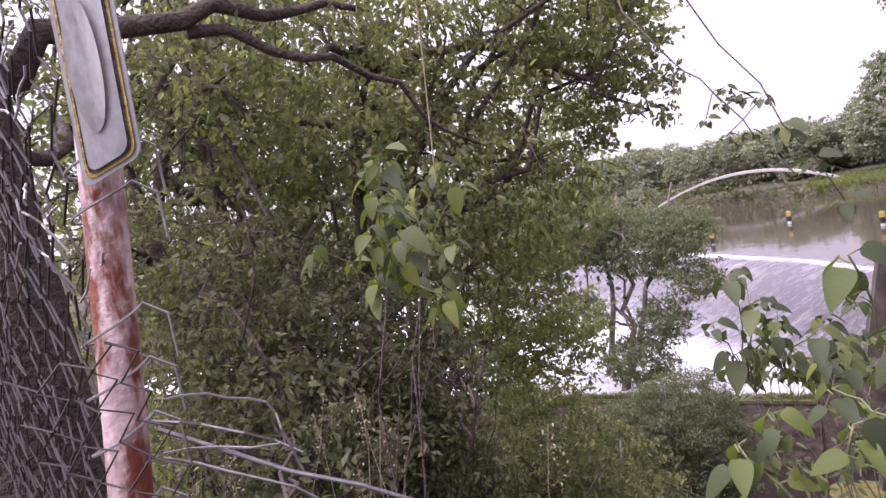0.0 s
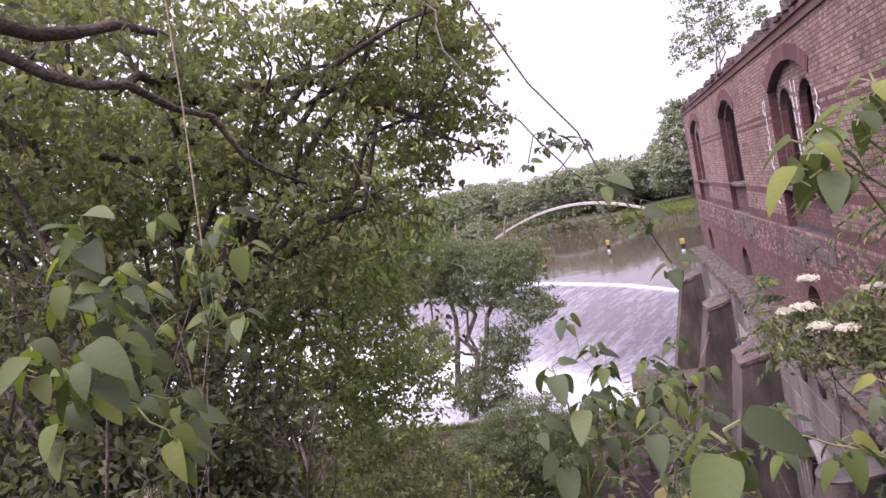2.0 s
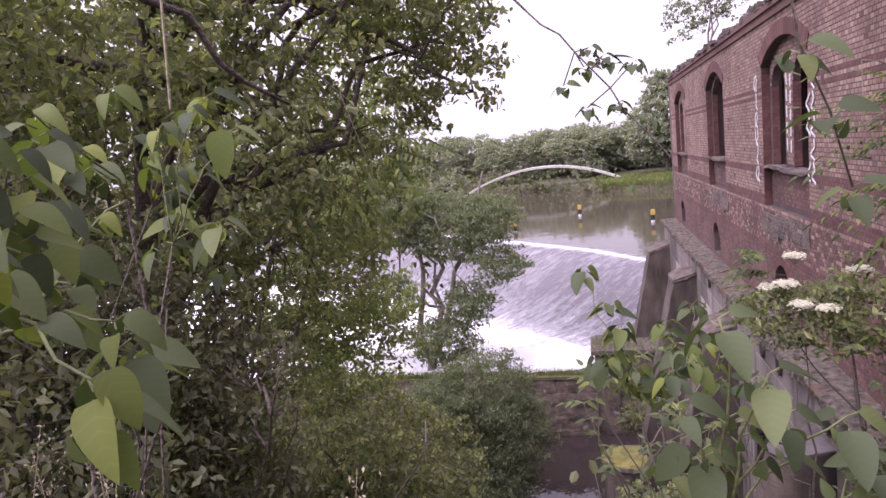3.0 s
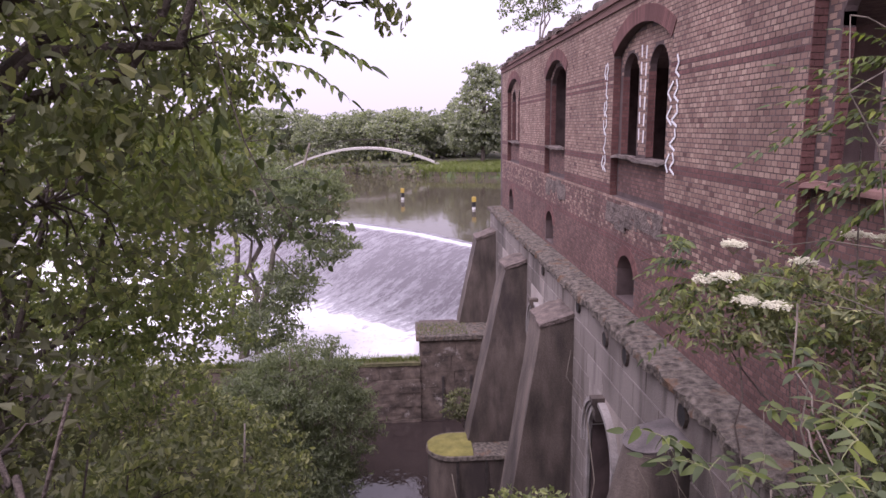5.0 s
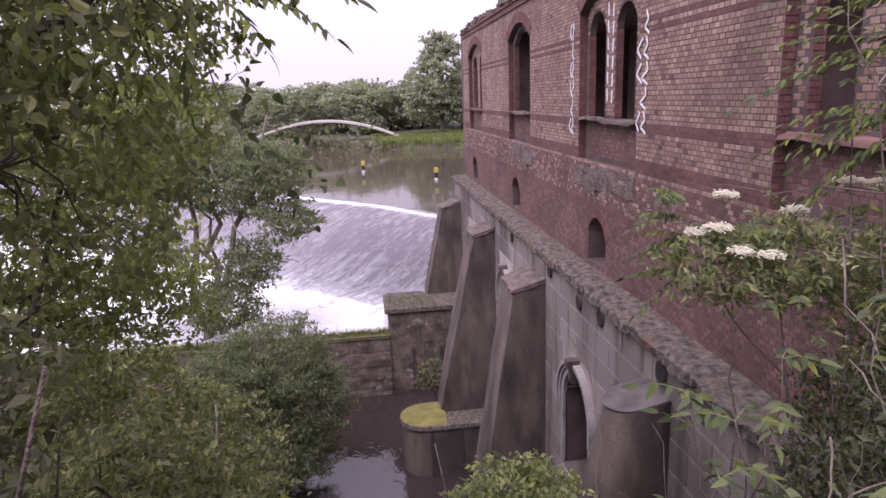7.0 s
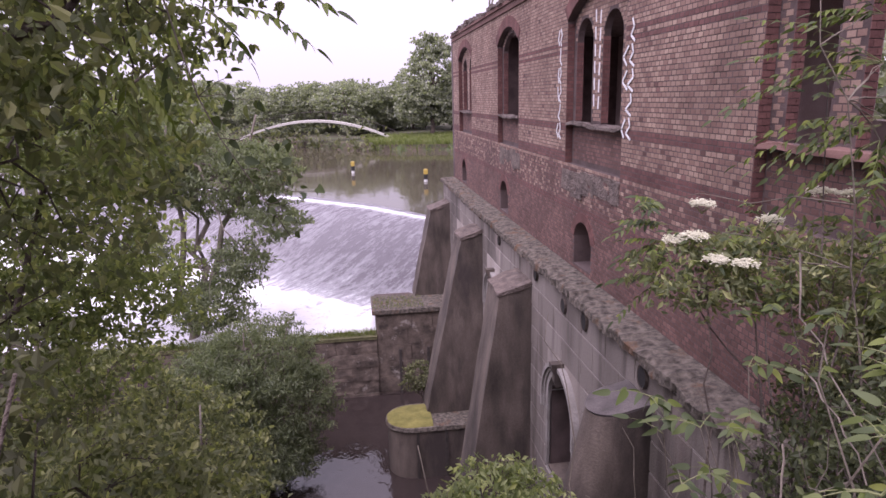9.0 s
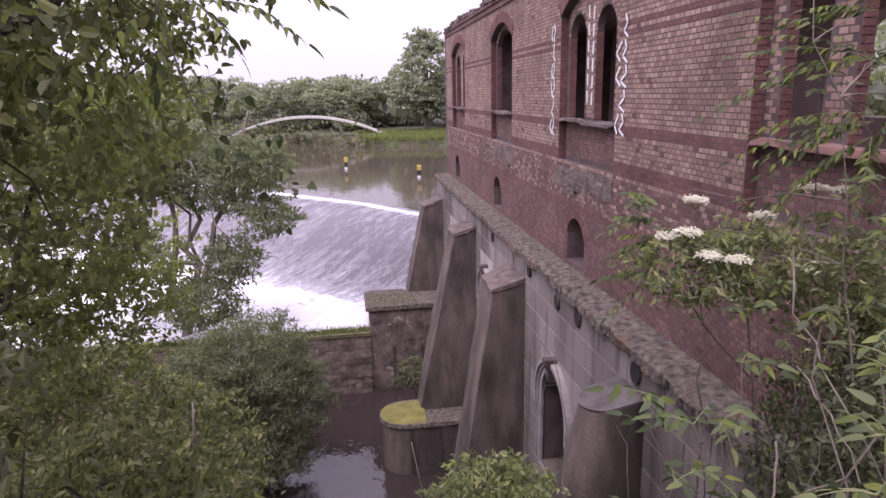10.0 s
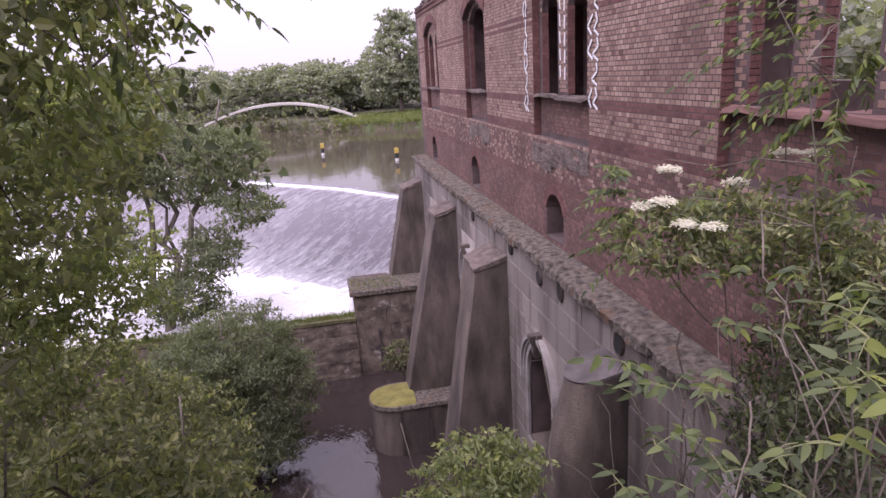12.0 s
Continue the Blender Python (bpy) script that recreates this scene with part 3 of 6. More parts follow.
def build_bricks(wall):
    """Header bond: every brick its own island, proud of the mortar."""
    W, H, B, D = 0.132, 0.0772, 0.0055, 0.003
    groups = {"light": [], "dark": [], "low": []}
    singles, sunk = [], []
    dark_rows = [(2.38, 2.46), (2.53, 2.61), (0.80, 0.965), (0.06, 0.3), (-0.95, -0.8)]
    nz = int((Z_TOP - Z_LOW) / H)
    for r in range(nz):
        z = Z_LOW + (r + 0.5) * H
        kind = "dark" if any(a <= z <= b for a, b in dark_rows) else "low" if z < 0.0 else "light"
        n = int((Y_FAR - 2.0) / W)
        for k in range(n):
            y = Y_FAR - W * (k + (0.5 if r % 2 else 1.0))
            if y < 2.2 or any(o.holds(y, z, 0.05) for o in CELLAR):
                continue
            kd = kind
            lo, hi = y - W / 2, y + W / 2
            for o in RECESS:
                # bricks are cut at the straight jambs
                if o.sill < z < o.spring:
                    if lo < o.c + o.half < hi:
                        lo = o.c + o.half
                    elif lo < o.c - o.half < hi:
                        hi = o.c - o.half
            if hi - lo < W - 0.001:
                if hi - lo > 0.035:
                    groups[kd].append(((lo + hi) / 2, z, hi - lo))
                continue
            if any(o.holds(y, z, 0.05 if z > o.spring else 0.0) for o in RECESS):
                if any(o.holds(y, z, -0.06) for o in RECESS) and not any(o.holds(y, z, 0.06) for o in LIGHTS) and not 0.86 < z < 1.0:
                    sunk.append((y, z, "low" if z < 0.9 else "light"))
                continue
            if kind == "light" and rng.random() < 0.02 + 0.08 * (z < 0.8):
                kd = "low"
            if kind == "low" and z > -0.75 and rng.random() < 0.3:
                kd = "light"
            if 6.85 < y < 8.6 and 0.97 < z < 2.37 and len(singles) < 300:
                singles.append((y, z))
            else:
                groups[kd].append((y, z, W))
    # one brick: a bevelled face and four sides
    def brick(y, z, j, XF=XF, W=W):
        a, b, e = W / 2 - 0.0085 - j[0], H / 2 - 0.007 - j[1], 0.0015
        x = XF - D - j[2]
        return [(XF, y - a, z - b), (XF, y + a, z - b), (XF, y + a, z + b), (XF, y - a, z + b),
                (x, y - a + e, z - b + e), (x, y + a - e, z - b + e), (x, y + a - e, z + b - e), (x, y - a + e, z + b - e)]
    F = [(4, 7, 6, 5), (0, 4, 5, 1), (1, 5, 6, 2), (2, 6, 7, 3), (3, 7, 4, 0)]
    for kd, material in (("light", M_BRICK), ("dark", M_BRICK_DARK), ("low", M_BRICK_LOW)):
        js = rng.random((len(groups[kd]), 3)) * (0.004, 0.003, 0.003) - (0.001, 0.001, 0.001)
        v = np.array([brick(y, z, j, XF, w) for (y, z, w), j in zip(groups[kd], js)]).reshape(-1, 3)
        f = (np.array(F)[None] + 8 * np.arange(len(groups[kd]))[:, None, None]).reshape(-1, 4)
        put("brickwork", mesh_from("brickwork", v, f, material), wall, kind="stuff", label={"light": "pinkish weathered brick courses", "dark": "dark red banding courses", "low": "damp red brick courses, darkened further for elder shade"}[kd])
    for kd, material in (("light", M_BRICK), ("low", M_BRICK_LOW)):
        sel = [(y, z) for y, z, q in sunk if q == kd]
        v = np.array([brick(y, z, (0, 0, 0), XF + 0.16) for y, z in sel]).reshape(-1, 3)
        f = (np.array(F)[None] + 8 * np.arange(len(sel))[:, None, None]).reshape(-1, 4)
        put("brickwork", mesh_from("brickwork", v, f, material), wall, kind="stuff", label="sunk brick courses of the window screens")
    # arch rings over the recesses and the cellar openings
    for o, thick in [(o, 0.3) for o in RECESS] + [(o, 0.2) for o in CELLAR]:
        v, f = [], []
        a0 = math.asin(min(1, o.half / o.r))
        num = int(2 * a0 * (o.r + thick / 2) / 0.075)
        for k in range(num):
            t0, t1 = (-a0 + 2 * a0 * (k + e) / num for e in (0.06, 0.94))
            zc = o.spring + o.rise - o.r
            ring = [(o.c + rr * math.sin(t), zc + rr * math.cos(t)) for rr, t in ((o.r, t0), (o.r, t1), (o.r + thick, t1), (o.r + thick, t0))]
            base = len(v)
            v += [(XF - 0.002, y, z) for y, z in ring] + [(XF - 0.02, y, z) for y, z in ring]
            f += [tuple(base + i for i in q) for q in ((4, 7, 6, 5), (0, 4, 5, 1), (1, 5, 6, 2), (2, 6, 7, 3), (3, 7, 4, 0))]
        put("arch_ring", mesh_from("arch_ring", v, f, M_BRICK_DARK), wall, label="ring of dark red arch bricks", kind="stuff")
    # dark brick returns of the recesses and the lights, course by course
    returns = [(o.c + o.half, XF - 0.004, XF + 0.155, o.sill, o.spring) for o in RECESS] + [(o.c + o.half, XF + 0.155, XF + 0.305, o.sill + 0.03, o.spring) for o in LIGHTS]
    for y, x0, x1, z0, z1 in returns:
        v, f = [], []
        for r in range(int((z1 - z0) / H)):
            z = z0 + r * H
            cut = (x0, x0 + (x1 - x0) * (0.68 if r % 2 else 0.34), x1)
            for xa, xb in zip(cut, cut[1:]):
                p = rng.uniform(0.006, 0.014)
                b = len(v)
                v += [(x, yy, zz) for x in (xa + 0.003, xb - 0.003) for yy in (y - p, y + 0.002) for zz in (z + 0.006, z + H - 0.004)]
                f += [tuple(b + i for i in q) for q in ((0, 1, 3, 2), (4, 6, 7, 5), (0, 4, 5, 1), (0, 2, 6, 4), (1, 5, 7, 3))]
        put("brick_return", mesh_from("brick_return", v, f, M_BRICK_DARK), wall, label="dark red bricks of the window reveal", kind="stuff")
    return singles, brick, F


SINGLES, BRICK, BRICK_F = build_bricks(WALL)


def roof_edge():
    """Crumbled eaves: loose slabs of mortar and brick along the top of the wall."""
    top = thing("eaves", "crumbled eaves of broken brick and mortar on the wall top", "eaves", kind="structure")
    s = Shape().box(XF - 0.1, XF + 0.45, Y_NEAR, Y_FAR + 0.1, Z_TOP, Z_TOP + 0.1).box(XF - 0.05, XF, Y_NEAR, Y_FAR + 0.05, Z_TOP - 0.16, Z_TOP)
    part("cornice", s, M_BRICK_LOW, top)
    y = Y_FAR
    while y > 2:
        w = rng.uniform(0.12, 0.5)
        h = rng.uniform(0.03, 0.2)
        r = Shape().box(XF - rng.uniform(0.02, 0.17), XF + 0.5, y - w, y, Z_TOP + 0.1, Z_TOP + 0.1 + h)
        part("rubble", r, M_RUBBLE, top, rough=0.06, cuts=2)
        y -= w * 0.9


roof_edge()


# ---- the rendered river wall with its coping, buttresses and arches ----
XB = 4.1
ARCHES = [(11.8, 0.8, -6.9, -5.1, 0.76), (18.45, 0.8, -7.0, -4.8, 0.72), (24.6, 0.8, -7.0, -4.8, 0.72)]


def build_river_wall():
    s = Shape()
    y1 = Y_FAR + 0.4
    for c, half, sill, spring, rise in sorted(ARCHES, reverse=True):
        s.box(XB + 0.02, XB + 0.7, c + 1.2, y1, -13.5, -2.34)
        arched_panel(s, XB + 0.02, XB + 0.7, c - 1.2, c + 1.2, -13.5, -2.34, c, half, sill, spring, rise)
        y1 = c - 1.2
    s.box(XB + 0.02, XB + 0.7, -2.0, y1, -13.5, -2.34)
    s.box(XB + 0.02, XF + 0.5, Y_FAR + 0.4, Y_FAR + 0.41, -13.5, -2.34)
    wall = tagged(put("wall_river", s.mesh("wall_river", M_JOINT), kind="structure"), "rendered river wall scored into blocks, with pale joints", "wall")
    return wall


RIVER_WALL = build_river_wall()


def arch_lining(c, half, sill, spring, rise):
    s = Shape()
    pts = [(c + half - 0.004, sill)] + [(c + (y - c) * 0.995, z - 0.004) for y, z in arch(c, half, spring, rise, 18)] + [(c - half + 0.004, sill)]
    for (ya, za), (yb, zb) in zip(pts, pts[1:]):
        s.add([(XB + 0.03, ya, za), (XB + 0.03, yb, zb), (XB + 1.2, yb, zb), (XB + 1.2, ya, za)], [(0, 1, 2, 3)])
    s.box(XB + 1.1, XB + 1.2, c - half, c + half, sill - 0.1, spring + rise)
    # dark slab laid over the pale joint colour of the sill
    part("sill", Shape().box(XB - 0.012, XB + 1.1, c - half + 0.006, c + half - 0.006, sill - 0.05, sill + 0.02), M_BUTT, RIVER_WALL, "dark sill slab", rough=0.01)
    spandrel = Shape()
    arched_panel(spandrel, XB + 0.006, XB + 0.03, c - 1.19, c + 1.19, sill, spring + rise + 0.6, c, half, sill, spring, rise)
    part("spandrel", spandrel, M_CONC, RIVER_WALL, "plain render round the arched opening")
    # dark mortar colour here stands for the shade inside the opening
    part("lining", s, M_MORTAR, RIVER_WALL, "inside of the arched opening, coloured dark as if shaded")


for a in ARCHES:
    arch_lining(*a)


def coping():
    s = Shape()
    bm_y = np.linspace(-1.5, Y_FAR + 0.3, 480)
    prof = [(XF - 0.002, Z_LOW + 0.0), (4.1, Z_LOW - 0.03), (3.99, Z_LOW - 0.06), (3.985, Z_LOW - 0.2), (4.06, Z_LOW - 0.24), (XB + 0.06, Z_LOW - 0.26), (XF - 0.002, Z_LOW - 0.26)]
    v, f = [], []
    for y in bm_y:
        for k, (x, z) in enumerate(prof):
            j = noise.noise_vector((x * 3, y * 2.2, z * 3)) * 0.06 + noise.noise_vector((x, y * 7, z * 8)) * 0.05 + noise.noise_vector((x * 4, y * 23, z * 9)) * 0.035
            v.append((x + (j.x if 0 < k < 6 else 0), y, z + j.z * (1 if 0 < k < 6 else 0.2)))
    k = len(prof)
    for i in range(len(bm_y) - 1):
        f += [(i * k + a, i * k + (a + 1) % k, (i + 1) * k + (a + 1) % k, (i + 1) * k + a) for a in range(k)]
    f += [tuple(range(k)), tuple(range((len(bm_y) - 1) * k, len(bm_y) * k))[::-1]]
    tagged(put("coping", mesh_from("coping", v, f, M_CAP), kind="structure"), "broken lichened coping along the river wall", "coping")


coping()


def buttress(y0, y1, top, foot, label):
    """A raking buttress: top=(x, z at the wall, z outside), foot=(x, z)."""
    t = thing("buttress", label, "buttress", group="buttresses of the river wall")
    n = 14
    v, f = [], []
    xt, zw, zo = top
    xf, zf = foot
    for i in range(n + 1):
        k = i / n
        x, z = xt + (xf - xt) * k, zo + (zf - zo) * k
        zr = zw + (zf - zw) * k
        for yy in (y0, (y0 + y1) / 2, y1):
            v.append((x + 0.03 * noise.noise((x * 3, yy * 3, z * 2)), yy + 0.02 * noise.noise((x, yy * 2, z * 2)), z))
        v += [(XB + 0.03, y1, zr), (XB + 0.03, y0, zr)]
    for i in range(n):
        f += [(i * 5 + a, i * 5 + (a + 1) % 5, (i + 1) * 5 + (a + 1) % 5, (i + 1) * 5 + a) for a in range(5)]
    f += [tuple(range(5))[::-1], tuple(range(n * 5, n * 5 + 5))]
    put("shaft", mesh_from("shaft", v, f, M_BUTT), t)
    cap = Shape()
    cap.add([(xt - 0.03, y0 - 0.03, zo), (xt - 0.03, y1 + 0.03, zo), (XB, y1 + 0.03, zw), (XB, y0 - 0.03, zw), (xt - 0.03, y0 - 0.03, zo + 0.1), (xt - 0.03, y1 + 0.03, zo + 0.1), (XB, y1 + 0.03, zw + 0.12), (XB, y0 - 0.03, zw + 0.12)],
            [(0, 1, 2, 3), (4, 7, 6, 5), (0, 4, 5, 1), (1, 5, 6, 2), (2, 6, 7, 3), (3, 7, 4, 0)])
    part("weathering", cap, M_RUBBLE, t, "broken mortar top", rough=0.05, cuts=4)
    return t


buttress(27.6, 28.8, (3.22, -3.2, -3.5), (2.35, -7.5), "raking concrete buttress standing on the stone pier")
buttress(20.2, 21.5, (3.36, -2.95, -3.17), (2.02, -9.45), "raking concrete buttress rising from a mossy pier")
buttress(14.2, 15.5, (3.3, -3.0, -3.22), (1.75, -13.0), "tall raking concrete buttress stained with damp")


def round_buttress():
    t = thing("buttress", "round-nosed concrete buttress with a sloping worn top", "buttress", group="buttresses of the river wall")
    n, rings = 26, 14
    v, f = [], []
    yc = 8.25
    for i in range(rings + 1):
        k = i / rings
        nose, wid = 3.72 - 2.3 * k, 0.42 + 0.14 * k
        row = [(XB + 0.05, yc + wid)] + [(nose - wid * 1.05 * math.sin(a), yc + wid * math.cos(a)) for a in np.linspace(0, math.pi, n)] + [(XB + 0.05, yc - wid)]
        # the top falls away from the wall, the foot is level
        v += [(x + 0.012 * noise.noise((x * 4, y * 4, k * 20)), y, (-3.12 + 0.25 * (x - 3.28)) * (1 - k) - 12.6 * k) for x, y in row]
    m = n + 2
    for i in range(rings):
        f += [(i * m + a, i * m + (a + 1) % m, (i + 1) * m + (a + 1) % m, (i + 1) * m + a) for a in range(m)]
    put("shaft", mesh_from("shaft", v, f, M_BUTT, smooth=True), t)
    top = v[:m]
    worn = [(x - 0.02 * (x < 4), y, z + 0.035 + 0.01 * noise.noise((x * 9, y * 9, 0))) for x, y, z in top]
    put("worn_top", mesh_from("worn_top", top + worn, [tuple(range(m, 2 * m))[::-1]] + [(a, (a + 1) % m, m + (a + 1) % m, m + a) for a in range(m)], M_WORN), t, label="grey worn mortar top")


round_buttress()


def arch_surround(c, half, sill, spring, rise):
    """A hood of two moulded bands round the arch, pale jambs below it and a projecting keystone."""
    t = thing("arch_surround", "moulded stone surround with a keystone round an arched opening", "surround", kind="structure")
    r = (half * half + rise * rise) / (2 * rise)
    a0 = math.asin(min(1, half / r))
    zc = spring + rise - r
    for name, w0, w1, dx, leg in (("jamb_band", 0.0, 0.13, 0.06, sill - 0.0), ("hood_band", 0.13, 0.2, 0.1, spring - 0.35), ("hood_rim", 0.2, 0.29, 0.15, spring - 0.35)):
        s = Shape()
        line = [(math.pi / 2, leg)] + [(a, None) for a in np.linspace(a0, -a0, 22)] + [(-math.pi / 2, leg)]
        edge = []
        for w in (w0, w1):
            row = []
            for a, low in line:
                if low is None:
                    row.append((c + (r + w) * math.sin(a), zc + (r + w) * math.cos(a)))
                else:
                    row.append((c + math.copysign((r + w) * math.sin(a0), a), low))
            edge.append(row)
        for a, b, e, g in zip(edge[0], edge[0][1:], edge[1][1:], edge[1]):
            s.prism([a, b, e, g], XB - dx, XB + 0.05)
        part(name, s, M_PALE, t, "pale weathered moulding")
    top = spring + rise
    key = Shape()
    prof = [(0.02, -0.16), (-0.16, -0.16), (-0.2, -0.04), (-0.19, 0.1), (-0.24, 0.22), (-0.27, 0.28), (-0.27, 0.38), (0.02, 0.38)]
    k = len(prof)
    v = [(XB + x, c + side * (0.06 + 0.07 * (z + 0.16)), top + z) for side in (-1, 1) for x, z in prof]
    key.add(v, [tuple(range(k))[::-1], tuple(range(k, 2 * k))] + [(i, (i + 1) % k, k + (i + 1) % k, k + i) for i in range(k)])
    part("keystone", key, M_BUTT, t, "dark scrolled keystone")


for a in ARCHES[:2]:
    arch_surround(*a)


def drain(y, z, r):
    t = thing("drain_hole", "dark drain hole broken into the river wall", "drain hole", group="drain holes in the wall")
    n = 14
    v, f = [], []
    for x, k in ((XB - 0.004, 1.12), (XB - 0.06, 1.05), (XB - 0.05, 0.96)):
        v += [(x, y + r * k * math.cos(a) * (1 + 0.15 * noise.noise((y, a, z))), z + 1.3 * r * k * math.sin(a)) for a in np.linspace(0, 2 * math.pi, n, endpoint=False)]
    for i in range(2):
        f += [(i * n + a, i * n + (a + 1) % n, (i + 1) * n + (a + 1) % n, (i + 1) * n + a) for a in range(n)]
    put("rim", mesh_from("rim", v, f, M_BUTT), t)
    # flat black disc painted as the hole's shade; the wall is not cut
    put("bore", mesh_from("bore", v[2 * n:], [tuple(range(n))[::-1]], M_HOLE_SHADE), t)


for y, z, r in ((10.55, -2.6, 0.13), (11.73, -2.68, 0.12), (13.75, -2.58, 0.11), (8.12, -2.58, 0.14), (17.6, -2.62, 0.1)):
    drain(y, z, r)


# ---- piers, weir wall ----
def stone_pier():
    t = thing("pier", "dark masonry pier with a stone cap beside the weir", "pier")
    rows = 8
    h = 6.0 / rows
    core = Shape().box(0.52, XB, 26.06, 28.9, -13.4, -7.62)
    part("core", core, M_MORTAR, t)
    for r in range(rows):
        x = 0.5
        z0 = -13.5 + r * (5.88 / rows)
        while x < XB - 0.15:
            w = min(rng.uniform(0.8, 1.7), XB - x)
            b = Shape().box(x + 0.012, x + w - 0.012, 26.0 - rng.uniform(0, 0.03), 26.3, z0 + 0.005, z0 + 5.88 / rows - 0.005)
            part("stone", b, M_STONE, t, rough=0.02, cuts=2)
            x += w
        for y in np.arange(26.3, 28.0, 0.9):
            b = Shape().box(0.5 - rng.uniform(0, 0.02), 0.7, y + 0.01, y + 0.88, z0 + 0.012, z0 + 5.88 / rows - 0.012)
            part("stone", b, M_STONE, t, bevel=0.02)
    part("cap", Shape().box(0.33, XB, 25.85, 28.0, -7.62, -7.4), M_CAP, t, "lichened cap slab", bevel=0.04, rough=0.03)
    for x in (1.5, 2.75):
        part("gate_rail", Shape().box(x - 0.06, x + 0.06, 25.9, 25.995, -12.5, -9.3), M_RUSTY_WIRE, t, "rusty iron guide rail")


stone_pier()


def weir_wall():
    t = thing("weir_wall", "low masonry wall with grass growing on its top", "wall", kind="structure")
    part("core", Shape().box(-45, 0.5, 26.02, 26.6, -13.4, -8.72), M_MORTAR, t)
    for r in range(5):
        x = -9.0
        while x < 0.49:
            w = min(rng.uniform(1.0, 2.6), 0.5 - x)
            z0 = -11.9 + r * 0.63
            b = Shape().box(x + 0.005, x + w - 0.005, 25.93 - rng.uniform(0, 0.08), 26.2, z0 + 0.006, z0 + 0.624)
            part("stone", b, M_STONE, t, rough=0.05, cuts=3)
            x += w
    part("ledge", Shape().box(-45, 0.5, 25.85, 26.62, -8.74, -8.6), M_SOD, t, "mossy grass-grown top", rough=0.05, cuts=4)


weir_wall()


def moss_pier():
    t = thing("mossy_pier", "round-nosed pier in the water topped with yellow moss", "pier")
    n = 18
    yc, wid, nose = 20.15, 0.85, 1.5
    def outline(g, k=1.0):
        return [(XB, yc + wid * k + g)] + [(nose - (wid * k + g) * 1.05 * math.sin(a), yc + (wid * k + g) * math.cos(a)) for a in np.linspace(0, math.pi, n)] + [(XB, yc - wid * k - g)]
    def solid(z0, z1, g0, g1):
        a, b = outline(g0), outline(g1)
        m = len(a)
        return Shape().add([(x, y, z0) for x, y in a] + [(x, y, z1) for x, y in b], [(i, (i + 1) % m, m + (i + 1) % m, m + i) for i in range(m)] + [tuple(range(m))[::-1], tuple(range(m, 2 * m))])
    part("shaft", solid(-13.4, -9.6, 0.0, 0.0), M_BUTT, t)
    part("cap", solid(-9.6, -9.46, 0.07, 0.05), M_CAP, t)
    c = Shape()
    g = 22
    v, f = [], []
    for i in range(g + 1):
        for j in range(9):
            x = 0.6 + (2.15 - 0.6) * i / g
            half = wid * math.sqrt(max(0, 1 - max(0, (nose - x) / 0.93) ** 2)) * 0.98
            y = yc + half * (j / 4 - 1)
            v.append((x, y, -9.455 + (0.03 + 0.05 * (noise.noise((x * 5, y * 5, 0)) + 1)) * (1 - abs(j / 4 - 1) ** 4)))
    f = [(i * 9 + j, (i + 1) * 9 + j, (i + 1) * 9 + j + 1, i * 9 + j + 1) for i in range(g) for j in range(8)]
    put("moss", mesh_from("moss", v, f, M_MOSS, smooth=True), t, label="yellow-green moss cushion")
    for x in (1.6, 2.6):
        part("iron_strap", Shape().box(x - 0.05, x + 0.05, yc - wid - 0.06, yc - wid + 0.02, -12.5, -9.62), M_RUSTY_WIRE, t)


moss_pier()


# ---- far things over the water ----
def marker(x, y, h):
    t = thing("marker_post", "white marker post with dark bands and yellow top in river", "marker post", (x, y, 0), group="marker posts in the river")
    for i in range(5):
        z = Z_UP - 0.9 + i * (h + 0.9) / 5
        q = Shape().tube([(0, 0, z), (0, 0, z + (h + 0.9) / 5)], 0.13 if i < 3 else 0.15, 12)
        part("band", q, M_BLACK if i in (1, 3) else M_YELLOW if i == 4 else M_WHITE, t)
    part("board", Shape().box(-0.15, 0.15, -0.2, -0.17, Z_UP + h * 0.62, Z_UP + h), M_YELLOW, t, bevel=0.02)


marker(-0.26, 51.2, 0.95)
marker(4.88, 44.2, 0.9)
marker(-4.9, 44.5, 0.75)


def bridge():
    t = thing("footbridge", "slender pale arched footbridge over the river", "bridge")
    x0, x1, y = -16.0, 5.6, 82.0
    arc = lambda k: -3.75 + 2.85 * (1 - (2 * k - 1) ** 2)
    n = 40
    v, f = [], []
    for i in range(n + 1):
        k = i / n
        x, z = x0 + (x1 - x0) * k, arc(k)
        v += [(x, y - 1.2, z), (x, y + 1.2, z), (x, y + 1.2, z - 0.26), (x, y - 1.2, z - 0.26)]
    for i in range(n):
        f += [(i * 4 + a, i * 4 + (a + 1) % 4, (i + 1) * 4 + (a + 1) % 4, (i + 1) * 4 + a) for a in range(4)]
    put("deck", mesh_from("deck", v, f, M_DECK), t)
    for side in (-1.15, 1.15):
        pts = [(x0 + (x1 - x0) * i / 24, y + side, arc(i / 24) + 1.0) for i in range(25)]
        part("handrail", Shape().tube(pts, 0.02, 6), M_RUSTY_WIRE, t)
        for i in range(25):
            p = pts[i]
            part("rail_post", Shape().box(p[0] - 0.018, p[0] + 0.018, p[1] - 0.018, p[1] + 0.018, p[2] - 1.0, p[2]), M_RUSTY_WIRE, t)
    for x in (x0 - 0.8, x1 + 0.6):
        part("abutment", Shape().box(x - 1.2, x + 1.2, y - 1.6, y + 1.6, -7, -3.95), M_STONE, t, bevel=0.05)


bridge()


